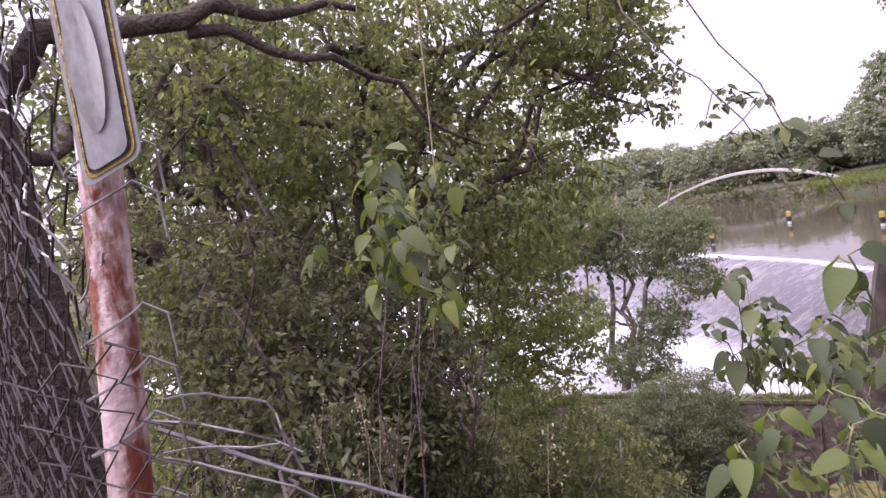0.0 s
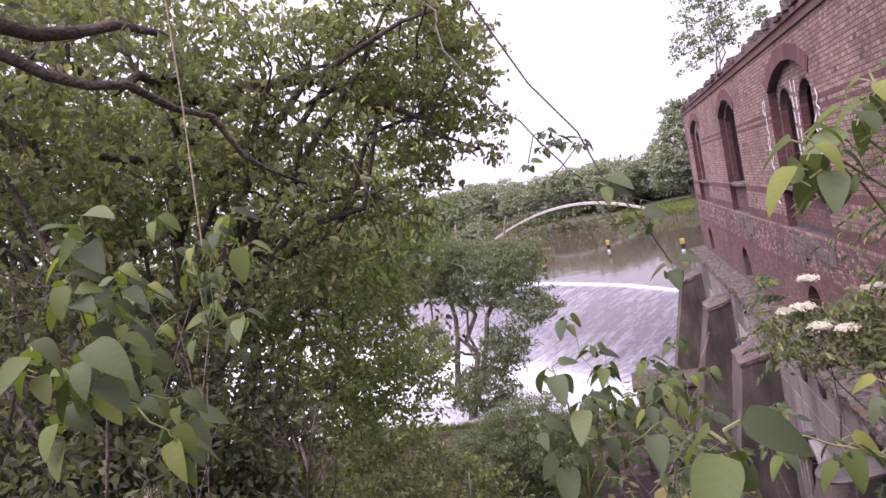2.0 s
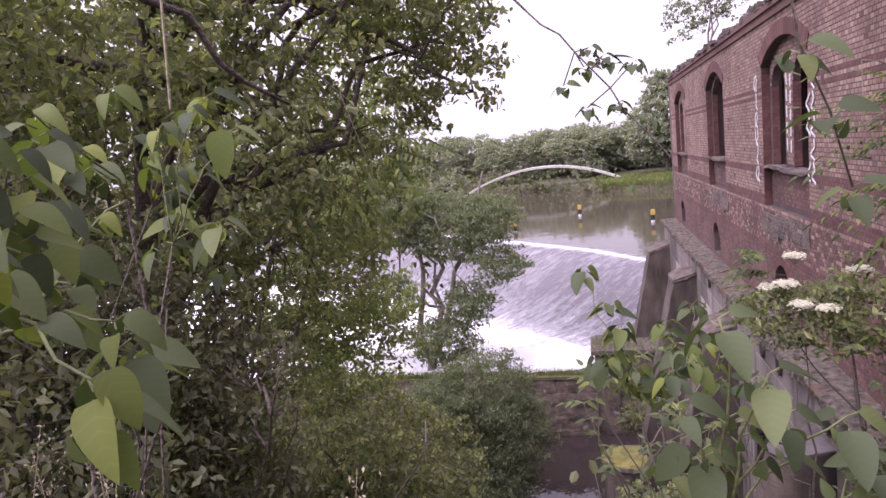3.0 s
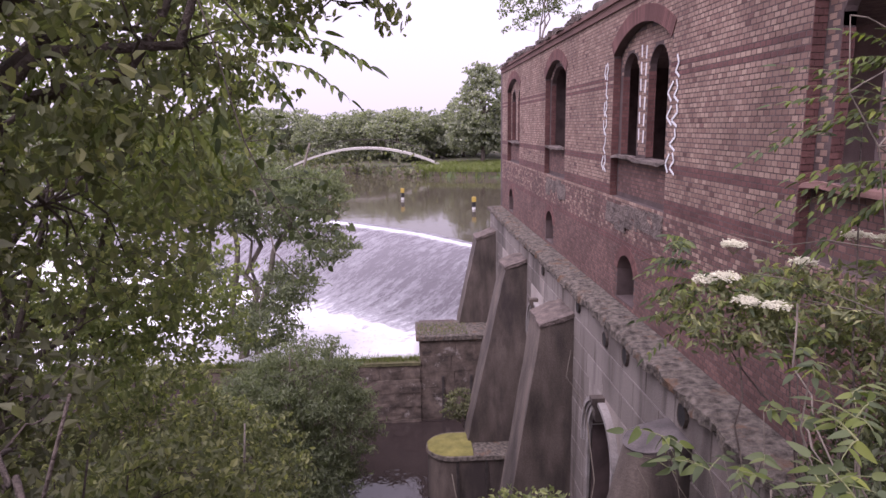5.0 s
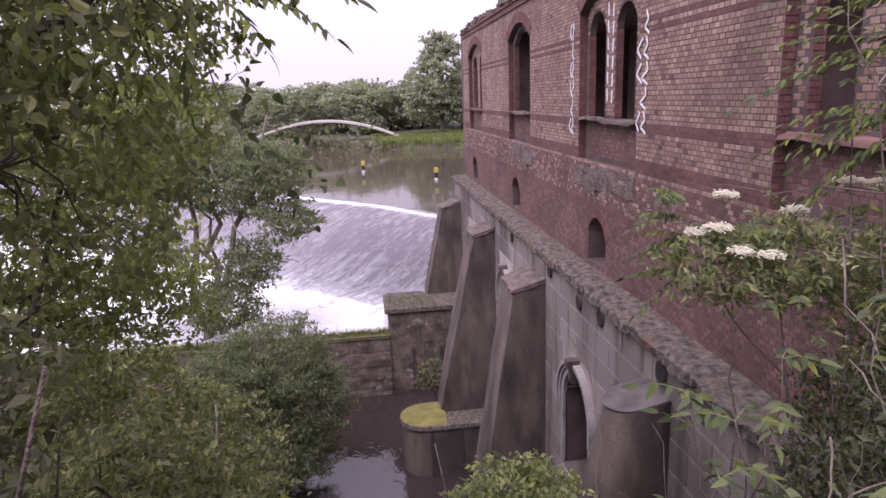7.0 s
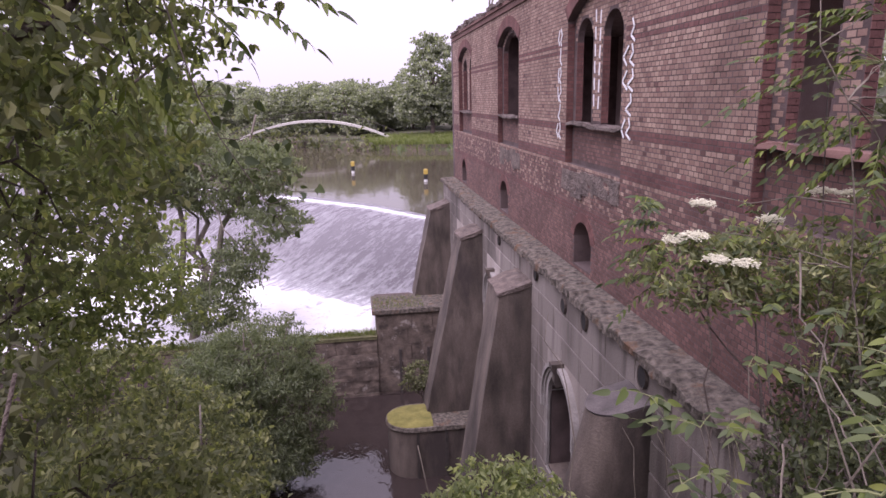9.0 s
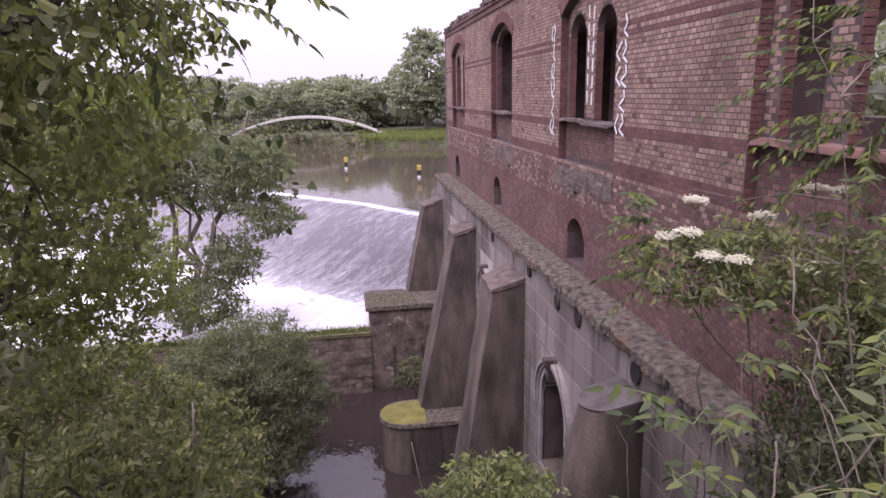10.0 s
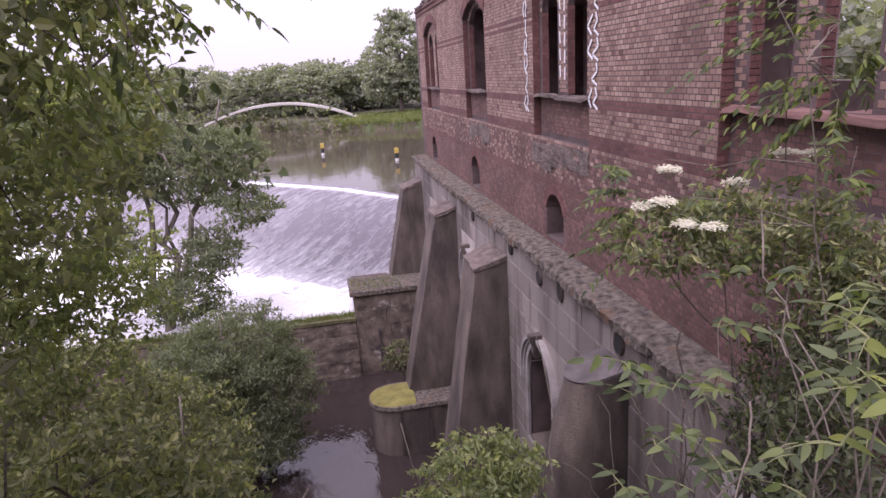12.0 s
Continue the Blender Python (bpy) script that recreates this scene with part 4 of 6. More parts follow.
# ---- plants ----
def leaf_quads(centres, size, aspect=0.55, droop=0.35, spread=0.25):
    """Folded leaves, two triangles each, at the given centres."""
    n = len(centres)
    d = rng.normal(size=(n, 3))
    d[:, 2] -= droop * 2
    d /= np.linalg.norm(d, axis=1, keepdims=True)
    u = rng.normal(size=(n, 3))
    u[:, 2] += 0.8
    s = np.cross(d, u)
    s /= np.linalg.norm(s, axis=1, keepdims=True) + 1e-9
    up = np.cross(s, d)
    L = size * (1 + spread * rng.normal(size=(n, 1))).clip(0.4, 1.8)
    base = centres - d * L * 0.5
    tip = centres + d * L * 0.5
    if n < 9000 or size > 0.3:
        mid = centres - d * L * 0.08
        left = mid + s * L * aspect * 0.5 + up * L * 0.1
        right = mid - s * L * aspect * 0.5 + up * L * 0.1
        v = np.stack([base, left, tip, right], 1).reshape(-1, 3)
        i = np.arange(n)[:, None] * 4
        f = np.concatenate([i + np.array([[0, 2, 1]]), i + np.array([[0, 3, 2]])], 1).reshape(-1, 3)
        return v, f
    lo, hi = centres - d * L * 0.24, centres + d * L * 0.18
    w, k = s * L * aspect * 0.5, up * L * 0.09
    v = np.stack([base, lo + w * 0.92 + k, hi + w * 0.8 + k * 0.8, tip - up * L * 0.06, hi - w * 0.8 + k * 0.8, lo - w * 0.92 + k], 1).reshape(-1, 3)
    i = np.arange(n)[:, None] * 6
    f = np.concatenate([i + np.array([[0, 3, 2]]), i + np.array([[0, 2, 1]]), i + np.array([[0, 4, 3]]), i + np.array([[0, 5, 4]])], 1).reshape(-1, 3)
    return v, f


def clumps(blobs, n, per, r, fill=0.55):
    """Clump centres inside ellipsoids (x, y, z, rx, ry, rz), then points round them: an uneven crown with gaps."""
    w = np.array([b[3] * b[4] * b[5] for b in blobs]) ** 0.75
    pick = rng.choice(len(blobs), n, p=w / w.sum())
    B = np.array(blobs, float)[pick]
    d = rng.normal(size=(n, 3))
    d /= np.linalg.norm(d, axis=1, keepdims=True)
    rad = rng.random((n, 1)) ** (1 / 3) * (1 - fill) + fill * (0.75 + 0.35 * rng.random((n, 1)))
    c = B[:, :3] + d * rad * B[:, 3:]
    # each clump is a spray of leaves drawn out along its own twig and lying nearly flat
    axis = rng.normal(size=(n, 3)) * np.array([1, 1, 0.35])
    axis[:, 2] -= 0.25
    axis /= np.linalg.norm(axis, axis=1, keepdims=True)
    run = rng.uniform(-1.0, 1.0, (n * per, 1)) * r * rng.uniform(1.2, 2.4, (n, 1)).repeat(per, 0)
    taper = 1.15 - 0.75 * np.abs(run) / (2.4 * r)
    pts = np.repeat(c, per, 0) + np.repeat(axis, per, 0) * run + rng.normal(size=(n * per, 3)) * r * taper * np.array([0.5, 0.5, 0.2])
    return c, pts


def limb_path(a, b, sag=0.15, n=6, wild=0.12):
    a, b = Vector(a), Vector(b)
    L = (b - a).length
    j = [Vector(rng.normal(size=3)) * wild * L / n for _ in range(n + 1)]
    return [a.lerp(b, k / n) + Vector((0, 0, sag * L * math.sin(math.pi * k / n))) + (j[k] if 0 < k < n else Vector()) for k in range(n + 1)]


def tree(name, label, category, base, top, r, blobs, n, per, clump_r, size, leaf, bark, limbs=7, twigs=40, aspect=0.55, group="", fill=0.55, droop=0.35, stems=1):
    t = thing(name, label, category, base, group=group)
    off = Vector(base)
    rel = [tuple(Vector(b[:3]) - off) + tuple(b[3:]) for b in blobs]
    c, pts = clumps(rel, n, per, clump_r, fill)
    trunks = []
    for k in range(stems):
        foot = Vector((0, 0, -0.3)) + Vector((*(rng.normal(size=2) * 0.25 * (stems > 1)), 0))
        head = (Vector(top) - off) + Vector((*(rng.normal(size=2) * 0.8 * (stems > 1)), 0))
        path = limb_path(foot, head, 0.0, 9, 0.18)
        trunks.append(path)
        rad = [r * (1.25 if i == 0 else 1) * (1 - 0.8 * i / 9) for i in range(10)]
        put("trunk", Shape().tube(path, rad, 9).mesh("trunk", bark, smooth=True), t)
    for k in range(limbs):
        path = trunks[k % stems]
        i = int(rng.integers(3, 9))
        b = rel[k % len(rel)]
        end = Vector(b[:3]) + Vector(rng.normal(size=3)) * 0.35 * b[3]
        lp = limb_path(path[i], end, 0.12, 7, 0.3)
        put("limb", Shape().tube(lp, [r * 0.42 * (1 - 0.85 * q / 7) + 0.004 for q in range(8)], 6).mesh("limb", bark, smooth=True), t)
        trunks.append(lp)
    s = Shape()
    lps = trunks[stems:] or trunks
    for k in rng.choice(len(c), min(twigs, len(c)), replace=False):
        e = Vector(c[k])
        src = min((p for q in lps for p in q[2:]), key=lambda p: (p - e).length)
        s.tube(limb_path(src, e, 0.08, 4, 0.25), [0.006 + 0.05 * r, 0.005 + 0.035 * r, 0.004 + 0.025 * r, 0.003 + 0.016 * r, 0.003], 4)
    if s.v:
        put("twig", s.mesh("twig", bark), t, kind="stuff")
    v, f = leaf_quads(pts, size, aspect, droop)
    put("crown", mesh_from("crown", v, f, leaf), t, kind="stuff")
    return t


# the thicket on the bank: overhanging trees
tree("maple_tree", "bushy tree with small dull green leaves overhanging the bank", "tree", (-3.3, 2.6, -2.0), (-2.6, 3.4, 4.2), 0.13,
     [(-2.9, 2.6, 3.4, 1.5, 1.3, 1.2), (-1.9, 3.9, 3.3, 1.2, 1.2, 1.1), (-2.3, 3.0, 2.1, 1.3, 1.2, 1.0), (-1.35, 4.8, 2.7, 0.8, 0.9, 0.9), (-0.95, 5.0, 3.3, 0.6, 0.8, 0.7), (-3.9, 2.0, 2.6, 1.3, 1.2, 1.4), (-2.0, 4.2, 1.2, 0.8, 0.9, 0.8), (-0.45, 5.2, 3.5, 0.5, 0.6, 0.5), (-0.3, 4.7, 3.0, 0.35, 0.5, 0.3), (-0.65, 4.2, 3.7, 0.7, 0.6, 0.5), (-1.2, 3.7, 3.5, 0.6, 0.6, 0.5), (-0.2, 4.2, 3.2, 0.45, 0.5, 0.4), (-0.15, 4.4, 2.6, 0.3, 0.4, 0.35), (0.0, 3.9, 3.65, 0.35, 0.4, 0.4), (-0.5, 3.8, 3.95, 0.6, 0.5, 0.4)],
     900, 40, 0.17, 0.07, M_LEAF, M_BARK, 16, 260, 0.55)
tree("thorn_tree", "twiggy dark tree with sparse small leaves on the slope", "tree", (-4.6, 1.6, -1.0), (-4.2, 2.4, 5.5), 0.11,
     [(-4.3, 2.3, 4.3, 1.9, 1.6, 1.5), (-3.2, 1.6, 1.2, 1.2, 1.0, 1.1), (-5.2, 3.4, 2.4, 1.8, 1.8, 1.8), (-2.6, 1.6, 0.7, 0.9, 0.7, 0.8), (-4.6, 0.8, 2.4, 1.5, 1.2, 1.7)],
     300, 32, 0.2, 0.065, M_LEAF_DARK, M_BARK, 16, 330, 0.55)
tree("alder_tree", "leafy tree leaning out over the water", "tree", (-6.4, 6.4, -6.0), (-4.4, 7.8, 3.4), 0.14,
     [(-2.9, 7.7, 1.6, 1.2, 1.3, 1.3), (-2.2, 7.6, 2.4, 0.8, 0.9, 1.0), (-3.8, 8.3, 0.1, 1.2, 1.4, 1.1), (-3.6, 9.0, -1.5, 1.3, 1.3, 0.9), (-4.9, 8.0, 2.2, 1.6, 1.6, 1.5), (-2.4, 8.0, 3.6, 1.0, 1.0, 0.8), (-4.1, 7.9, -0.9, 0.8, 0.9, 0.7), (-3.4, 10.2, -0.9, 0.8, 0.8, 0.6)],
     560, 34, 0.22, 0.1, M_LEAF_FRESH, M_BARK, 14, 200, 0.5)
tree("ash_tree", "tall leafy tree in the thicket above the river", "tree", (-7.6, 5.4, -5.0), (-6.8, 6.2, 6.5), 0.2,
     [(-6.9, 6.0, 4.6, 2.4, 2.4, 2.2), (-7.5, 5.0, 1.6, 2.2, 2.2, 2.2), (-5.6, 6.9, 3.0, 1.8, 1.8, 1.8), (-8.8, 8.4, 2.5, 2.6, 2.6, 2.6), (-7.2, 8.0, -1.4, 2.2, 2.2, 1.8)],
     360, 38, 0.27, 0.13, M_LEAF_DARK, M_BARK, 14, 160)
tree("ash_tree", "broad dense tree at the back of the thicket", "tree", (-12.5, 7.5, -6.0), (-12, 8.5, 6.0), 0.24,
     [(-12, 8, 3.5, 3.4, 3.4, 3.2), (-10.5, 11, 0.2, 2.8, 2.8, 2.6), (-13.5, 5, 0.5, 3, 3, 3), (-11.5, 2.5, 2.5, 2.6, 2.6, 2.6), (-10, 12.5, 4.5, 2.2, 2.2, 2.2)],
     300, 34, 0.36, 0.15, M_LEAF, M_BARK, 12, 100)
# low dark scrub at the edge of the path
for spot, r in (((-2.24, 0.65, 1.35), 0.55), ((-2.13, 1.05, 1.1), 0.55), ((-1.95, 1.5, 0.85), 0.55), ((-1.85, 2.1, 0.9), 0.5), ((-1.6, 0.35, 0.95), 0.45), ((-2.55, 1.85, 1.4), 0.6), ((-2.6, 0.85, 1.9), 0.6), ((-2.7, 1.7, 0.3), 0.5), ((-4.2, 2.6, 0.05), 0.75), ((-1.8, 2.0, 0.1), 0.45), ((-3.3, 2.2, 0.2), 0.55)):
    x, y, z = spot
    tree("shrub", "low dark twiggy shrub at the edge of the path", "shrub", (x, y, float(ground_z(x, y))), (x, y, z + 0.3 * r), 0.02,
         [(x, y, z, r, r, 0.8 * r), (x + 0.3, y - 0.1, z - 0.6 * r, r, r, 0.7 * r)], 110, 24, 0.13, 0.06, M_LEAF_DARK, M_BARK, 7, 70, 0.5, group="shrubs by the path", stems=4)
# down the slope and by the water
for spot, r in (((-3.6, 4.4, -1.7), 1.0), ((-5.4, 4.2, -1.3), 1.1), ((-2.6, 6.0, -2.3), 0.9), ((-3.3, 7.3, -2.7), 1.1), ((-4.7, 2.1, -0.7), 1.0), ((-3.0, 3.0, -1.0), 0.85), ((-6.5, 3.5, -0.9), 1.3), ((-2.1, 4.6, -1.6), 0.8), ((-6.0, 6.0, -2.0), 1.4), ((-8.5, 4.5, -1.0), 1.6)):
    x, y, z = spot
    g = float(ground_z(x, y))
    tree("shrub", "leafy shrub on the steep slope under the trees", "shrub", (x, y, g), (x, y, z + 0.3 * r), 0.03,
         [(x, y, z, r, r, 0.8 * r), (x + 0.5 * r, y + 0.3, z - 0.7 * r, r, r, 0.8 * r), (x - 0.6 * r, y, z - 0.5 * r, r, r, 0.8 * r)], 190, 30, 0.16, 0.09, M_LEAF, M_BARK, 7, 60, 0.5, group="shrubs on the slope", stems=3)
tree("shrub", "rounded leafy shrub low on the steep bank", "shrub", (-4.6, 12.6, -11.0), (-4.2, 12.8, -4.4), 0.09,
     [(-4.0, 13.3, -6.0, 1.7, 1.6, 1.5), (-5.7, 12.8, -4.6, 1.8, 1.6, 1.5), (-3.7, 12.6, -7.8, 1.4, 1.4, 1.4), (-6.6, 12.0, -6.6, 1.8, 1.8, 1.8)],
     560, 36, 0.2, 0.12, M_LEAF, M_BARK_GREY, 9, 80, 0.5, stems=3)
tree("shrub", "spreading green shrub over the lower bank", "shrub", (-8.2, 13.5, -11.0), (-8, 13.5, -3.0), 0.09,
     [(-8.2, 13.8, -4.0, 2.2, 2.2, 2.0), (-9.5, 13.0, -7.0, 2.4, 2.2, 2.2), (-6.6, 14.6, -6.4, 1.8, 1.8, 1.6)],
     380, 32, 0.3, 0.155, M_LEAF, M_BARK_GREY, 9, 60, 0.5, stems=3)
tree("willow_bush", "grey-green willow bush hanging over the tail water", "bush", (-3.9, 20.6, -12.0), (-3.7, 20.4, -5.6), 0.09,
     [(-3.5, 20.2, -7.0, 1.9, 1.8, 1.6), (-2.6, 20.0, -8.4, 1.5, 1.5, 1.5), (-4.8, 20.2, -7.6, 1.7, 1.7, 1.6), (-3.6, 19.6, -9.8, 1.8, 1.6, 1.4), (-2.6, 19.6, -10.2, 0.9, 0.9, 0.8)],
     900, 40, 0.24, 0.14, M_LEAF_WILLOW, M_BARK_GREY, 8, 80, 0.26, stems=4)
tree("willow_tree", "grey-trunked willow standing by the weir", "tree", (-7.6, 27.4, -9.2), (-6.6, 27.6, 1.0), 0.2,
     [(-5.9, 27.8, -1.6, 1.9, 2.0, 1.7), (-3.9, 26.6, -1.2, 1.5, 1.6, 1.2), (-9.2, 27.0, -4.8, 1.3, 1.6, 1.2), (-5.2, 26.6, -5.0, 1.2, 1.3, 1.0), (-8.8, 27.5, -0.6, 2.4, 2.2, 2.0), (-3.4, 26.0, -3.2, 1.3, 1.3, 0.9), (-6.5, 26.4, -6.8, 1.8, 1.6, 1.0)],
     860, 36, 0.34, 0.185, M_LEAF_WILLOW, M_BARK_GREY, 12, 120, 0.35, stems=3, fill=0.45)
tree("willow_tree", "willow with an airy crown beyond the shrubs", "tree", (-13.5, 26.6, -10.0), (-13, 26.5, 2.0), 0.2,
     [(-12.5, 26.5, -1.0, 3.0, 2.5, 2.2), (-14, 26, -4.5, 3.0, 2.5, 2.0), (-10.8, 26, 0.5, 2.0, 2, 1.8), (-16, 26, 1, 3, 2.6, 2.4)],
     420, 34, 0.4, 0.18, M_LEAF_WILLOW, M_BARK_GREY, 10, 80, 0.35, stems=2, fill=0.45)
# seedling tree on the far corner of the roof
tree("birch_sapling", "airy young tree rooted in the crumbling roof edge", "tree", (6.1, 29.2, 4.2), (6.3, 29.4, 8.6), 0.06,
     [(6.1, 29.6, 7.6, 1.5, 1.2, 1.5), (5.4, 29.6, 6.6, 0.9, 0.8, 0.9), (7.4, 29.4, 7.6, 1.2, 1.0, 1.3), (6.3, 29.4, 9.2, 1.0, 0.9, 0.9)],
     130, 26, 0.24, 0.15, M_LEAF_WILLOW, M_BARK_GREY, 8, 60, 0.5, stems=3, fill=0.4)
# sapling below the wall
tree("sapling", "fresh green sapling at the foot of the river wall", "sapling", (1.7, 7.6, -8.5), (1.6, 7.2, -3.2), 0.035,
     [(1.5, 7.0, -3.6, 0.75, 0.6, 0.5), (2.1, 7.3, -3.9, 0.5, 0.5, 0.45), (0.9, 7.2, -4.3, 0.5, 0.5, 0.4)],
     150, 24, 0.13, 0.11, M_LEAF_FRESH, M_TWIG, 6, 40, 0.45, stems=2)
tree("sapling", "small leafy sapling beside the buttress foot", "sapling", (2.1, 21.9, -9.8), (1.9, 21.6, -8.3), 0.03,
     [(1.9, 21.7, -8.7, 0.6, 0.4, 0.7)], 50, 24, 0.14, 0.13, M_LEAF_DARK, M_TWIG, 3, 16, 0.45)


# the wooded far bank
def far_tree(label, h, w):
    blobs = [(0, 0, h * 0.62, w, w, h * 0.36)]
    for k in range(13):
        a = rng.uniform(0, 6.28)
        blobs.append((w * 0.7 * math.cos(a), w * 0.7 * math.sin(a), h * rng.uniform(0.08, 0.9), w * 0.5, w * 0.5, h * 0.16))
    return tree("bank_tree", label, "tree", (0, 0, 0), (0.3, 0, h * 0.8), 0.25, blobs, 520, 16, 0.55, 0.45, M_LEAF_HAZED, M_BARK, 6, 20, 0.7, group="trees of the far bank", fill=0.6)


def far_bank():
    protos = [far_tree("broad round-crowned tree on the far bank", 10.3, 4.2), far_tree("tall dense tree on the far bank", 11.4, 4.6), far_tree("low spreading tree by the water", 8.0, 4.6)]
    spots = [(-60, 118), (-52, 112), (-45, 120), (-38, 110), (-31, 116), (-26, 106), (-20, 112), (-15, 103), (-10, 110), (-6, 101), (-2, 108), (2, 98), (5.5, 104), (9.5, 100), (15, 96), (19, 92), (24, 98), (30, 94), (38, 100), (-34, 98), (-24, 97), (-12, 96), (12, 106), (46, 96), (-70, 110), (-1, 94), (-7, 118), (4, 116)]
    for k, (x, y) in enumerate(spots):
        p = protos[k % 3]
        z = float(ground_z(x, y)) - 0.2
        s = rng.uniform(0.75, 1.2)
        m = Matrix.Translation((x, y, z)) @ Matrix.Rotation(rng.uniform(0, 6.28), 4, "Z")
        m = m @ Matrix.Diagonal((s, s, s * rng.uniform(0.8, 1.2), 1))
        if k < 3:
            p.matrix_basis = m
        else:
            copy_thing(p, m)
    for x, y in ((18.5, 15), (19, 9), (20, 21), (22, 4)):
        copy_thing(protos[1], Matrix.Translation((x, y, float(ground_z(x, y)) - 0.2)))
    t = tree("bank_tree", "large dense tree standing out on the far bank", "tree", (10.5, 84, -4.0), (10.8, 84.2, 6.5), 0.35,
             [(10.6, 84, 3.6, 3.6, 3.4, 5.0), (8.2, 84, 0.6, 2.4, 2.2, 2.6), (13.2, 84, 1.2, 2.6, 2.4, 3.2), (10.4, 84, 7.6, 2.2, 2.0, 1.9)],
             520, 22, 0.5, 0.42, M_LEAF_HAZED, M_BARK, 8, 30, 0.7, group="trees of the far bank", fill=0.6)
    # low scrub along the water's edge
    pts = []
    for x in np.arange(-60, 3, 0.9):
        y = 71.2 + max(0, 3 - x) * 1.1 if x > -37 else 114
        for q in range(26):
            pts.append((x + rng.normal() * 0.7, y + rng.normal() * 0.8, -4.2 + abs(rng.normal()) * 1.3))
    v, f = leaf_quads(np.array(pts), 0.5, 0.7)
    tagged(put("scrub", mesh_from("scrub", v, f, M_LEAF_DARK), kind="stuff"), "low scrub overhanging the far shore", "scrub")


far_bank()


def grass(name, label, spots, h, w, material, lean=0.35):
    n = len(spots)
    p = np.array(spots, float)
    a = rng.uniform(0, 6.28, n)
    side = np.stack([np.cos(a), np.sin(a), 0 * a], 1) * w
    hh = h * rng.uniform(0.5, 1.3, n)[:, None]
    bend = np.concatenate([rng.normal(size=(n, 2)) * lean, np.ones((n, 1))], 1)
    mid = p + bend * np.array([0.5, 0.5, 1]) * hh * 0.55
    tip = p + bend * np.array([1.3, 1.3, 0.95]) * hh
    v = np.stack([p - side, p + side, mid - side * 0.7, mid + side * 0.7, tip], 1).reshape(-1, 3)
    i = np.arange(n)[:, None] * 5
    f = np.concatenate([i + np.array([[0, 1, 3]]), i + np.array([[0, 3, 2]]), i + np.array([[2, 3, 4]])], 1).reshape(-1, 3)
    return tagged(put(name, mesh_from(name, v, f, material), kind="stuff"), label, "grass")


def all_grass():
    def spread(n, x0, x1, y0, y1, z=None, keep=None):
        x, y = rng.uniform(x0, x1, n), rng.uniform(y0, y1, n)
        zz = ground_z(x, y) - 0.03 if z is None else np.full(n, z)
        return np.stack([x, y, zz], 1)
    a = spread(16000, 1.5, 22, 65, 86)
    grass("grass", "bright meadow grass on the far bank", a[a[:, 2] > -4.6], 0.55, 0.06, M_GRASS)
    grass("grass", "grass tufts on the weir wall", spread(3500, -14, 0.45, 25.95, 26.55, -8.62), 0.28, 0.012, M_GRASS)
    grass("grass", "thin dry grass on the pier cap", spread(500, 0.4, 2.6, 26, 27.6, -7.4), 0.12, 0.01, M_GRASS)
    grass("grass", "rough grass and weeds on the bank", spread(6000, -4, 2.4, -1.2, 2.6), 0.38, 0.006, M_GRASS)
    # ground cover leaves down the slope
    p = spread(15000, -6, 3.4, 0.3, 6.5)
    p[:, 2] += (np.abs(rng.normal(size=len(p))) * 0.4 + 0.05).clip(0, 0.75)
    p = p[(p[:, 1] > 1.1) | (p[:, 0] < -0.9 * p[:, 1] - 0.5)]
    v, f = leaf_quads(p, 0.07, 0.65)
    tagged(put("undergrowth", mesh_from("undergrowth", v, f, M_LEAF), kind="stuff"), "tangled low undergrowth on the steep bank", "undergrowth")
    p = spread(9000, -9, 4, 5, 13)
    p = p[p[:, 0] < -0.15 * p[:, 1] - 1.6]
    p[:, 2] += np.abs(rng.normal(size=len(p))) * 0.6 + 0.05
    v, f = leaf_quads(p, 0.12, 0.65)
    tagged(put("undergrowth", mesh_from("undergrowth", v, f, M_LEAF_DARK), kind="stuff"), "dark undergrowth lower on the bank", "undergrowth")
    # dead twigs in the shade of the thicket
    s = Shape()
    for k in range(160):
        y = rng.uniform(0.4, 3.0)
        x = -0.75 * y - 0.7 - rng.uniform(0, 2.6)
        z = float(ground_z(x, y))
        e = Vector((x, y, z)) + Vector((-abs(rng.normal()) * 0.5, rng.normal() * 0.4, rng.uniform(0.6, 2.0)))
        s.tube(limb_path((x, y, z - 0.1), e, 0.1, 5, 0.3), [0.008, 0.007, 0.006, 0.005, 0.004, 0.002], 4)
    tagged(put("dead_twigs", s.mesh("dead_twigs", M_BARK), kind="stuff"), "bare dead twigs in the shade of the thicket", "twigs")


all_grass()


def leaf_mesh(name, L, W, material, n=10, fold=0.18, curl=0.25, tip=1.6):
    """One leaf with a midrib, along +y from its stalk, broad near the base and pointed."""
    v, f = [], []
    for i in range(n + 1):
        k = i / n
        w = W / 2 * math.sin(math.pi * k ** 0.66) ** 0.72 * (1 - 0.1 * k) if 0 < k < 1 else 0.0004
        z = -curl * L * k * k
        v += [(-w, k * L - 0.04 * L * (1 - k) * (w > 0.001), z + fold * w), (0, k * L, z), (w, k * L - 0.04 * L * (1 - k) * (w > 0.001), z + fold * w)]
    for i in range(n):
        f += [(3 * i, 3 * i + 1, 3 * i + 4, 3 * i + 3), (3 * i + 1, 3 * i + 2, 3 * i + 5, 3 * i + 4)]
    return mesh_from(name, v, f, material, smooth=True)


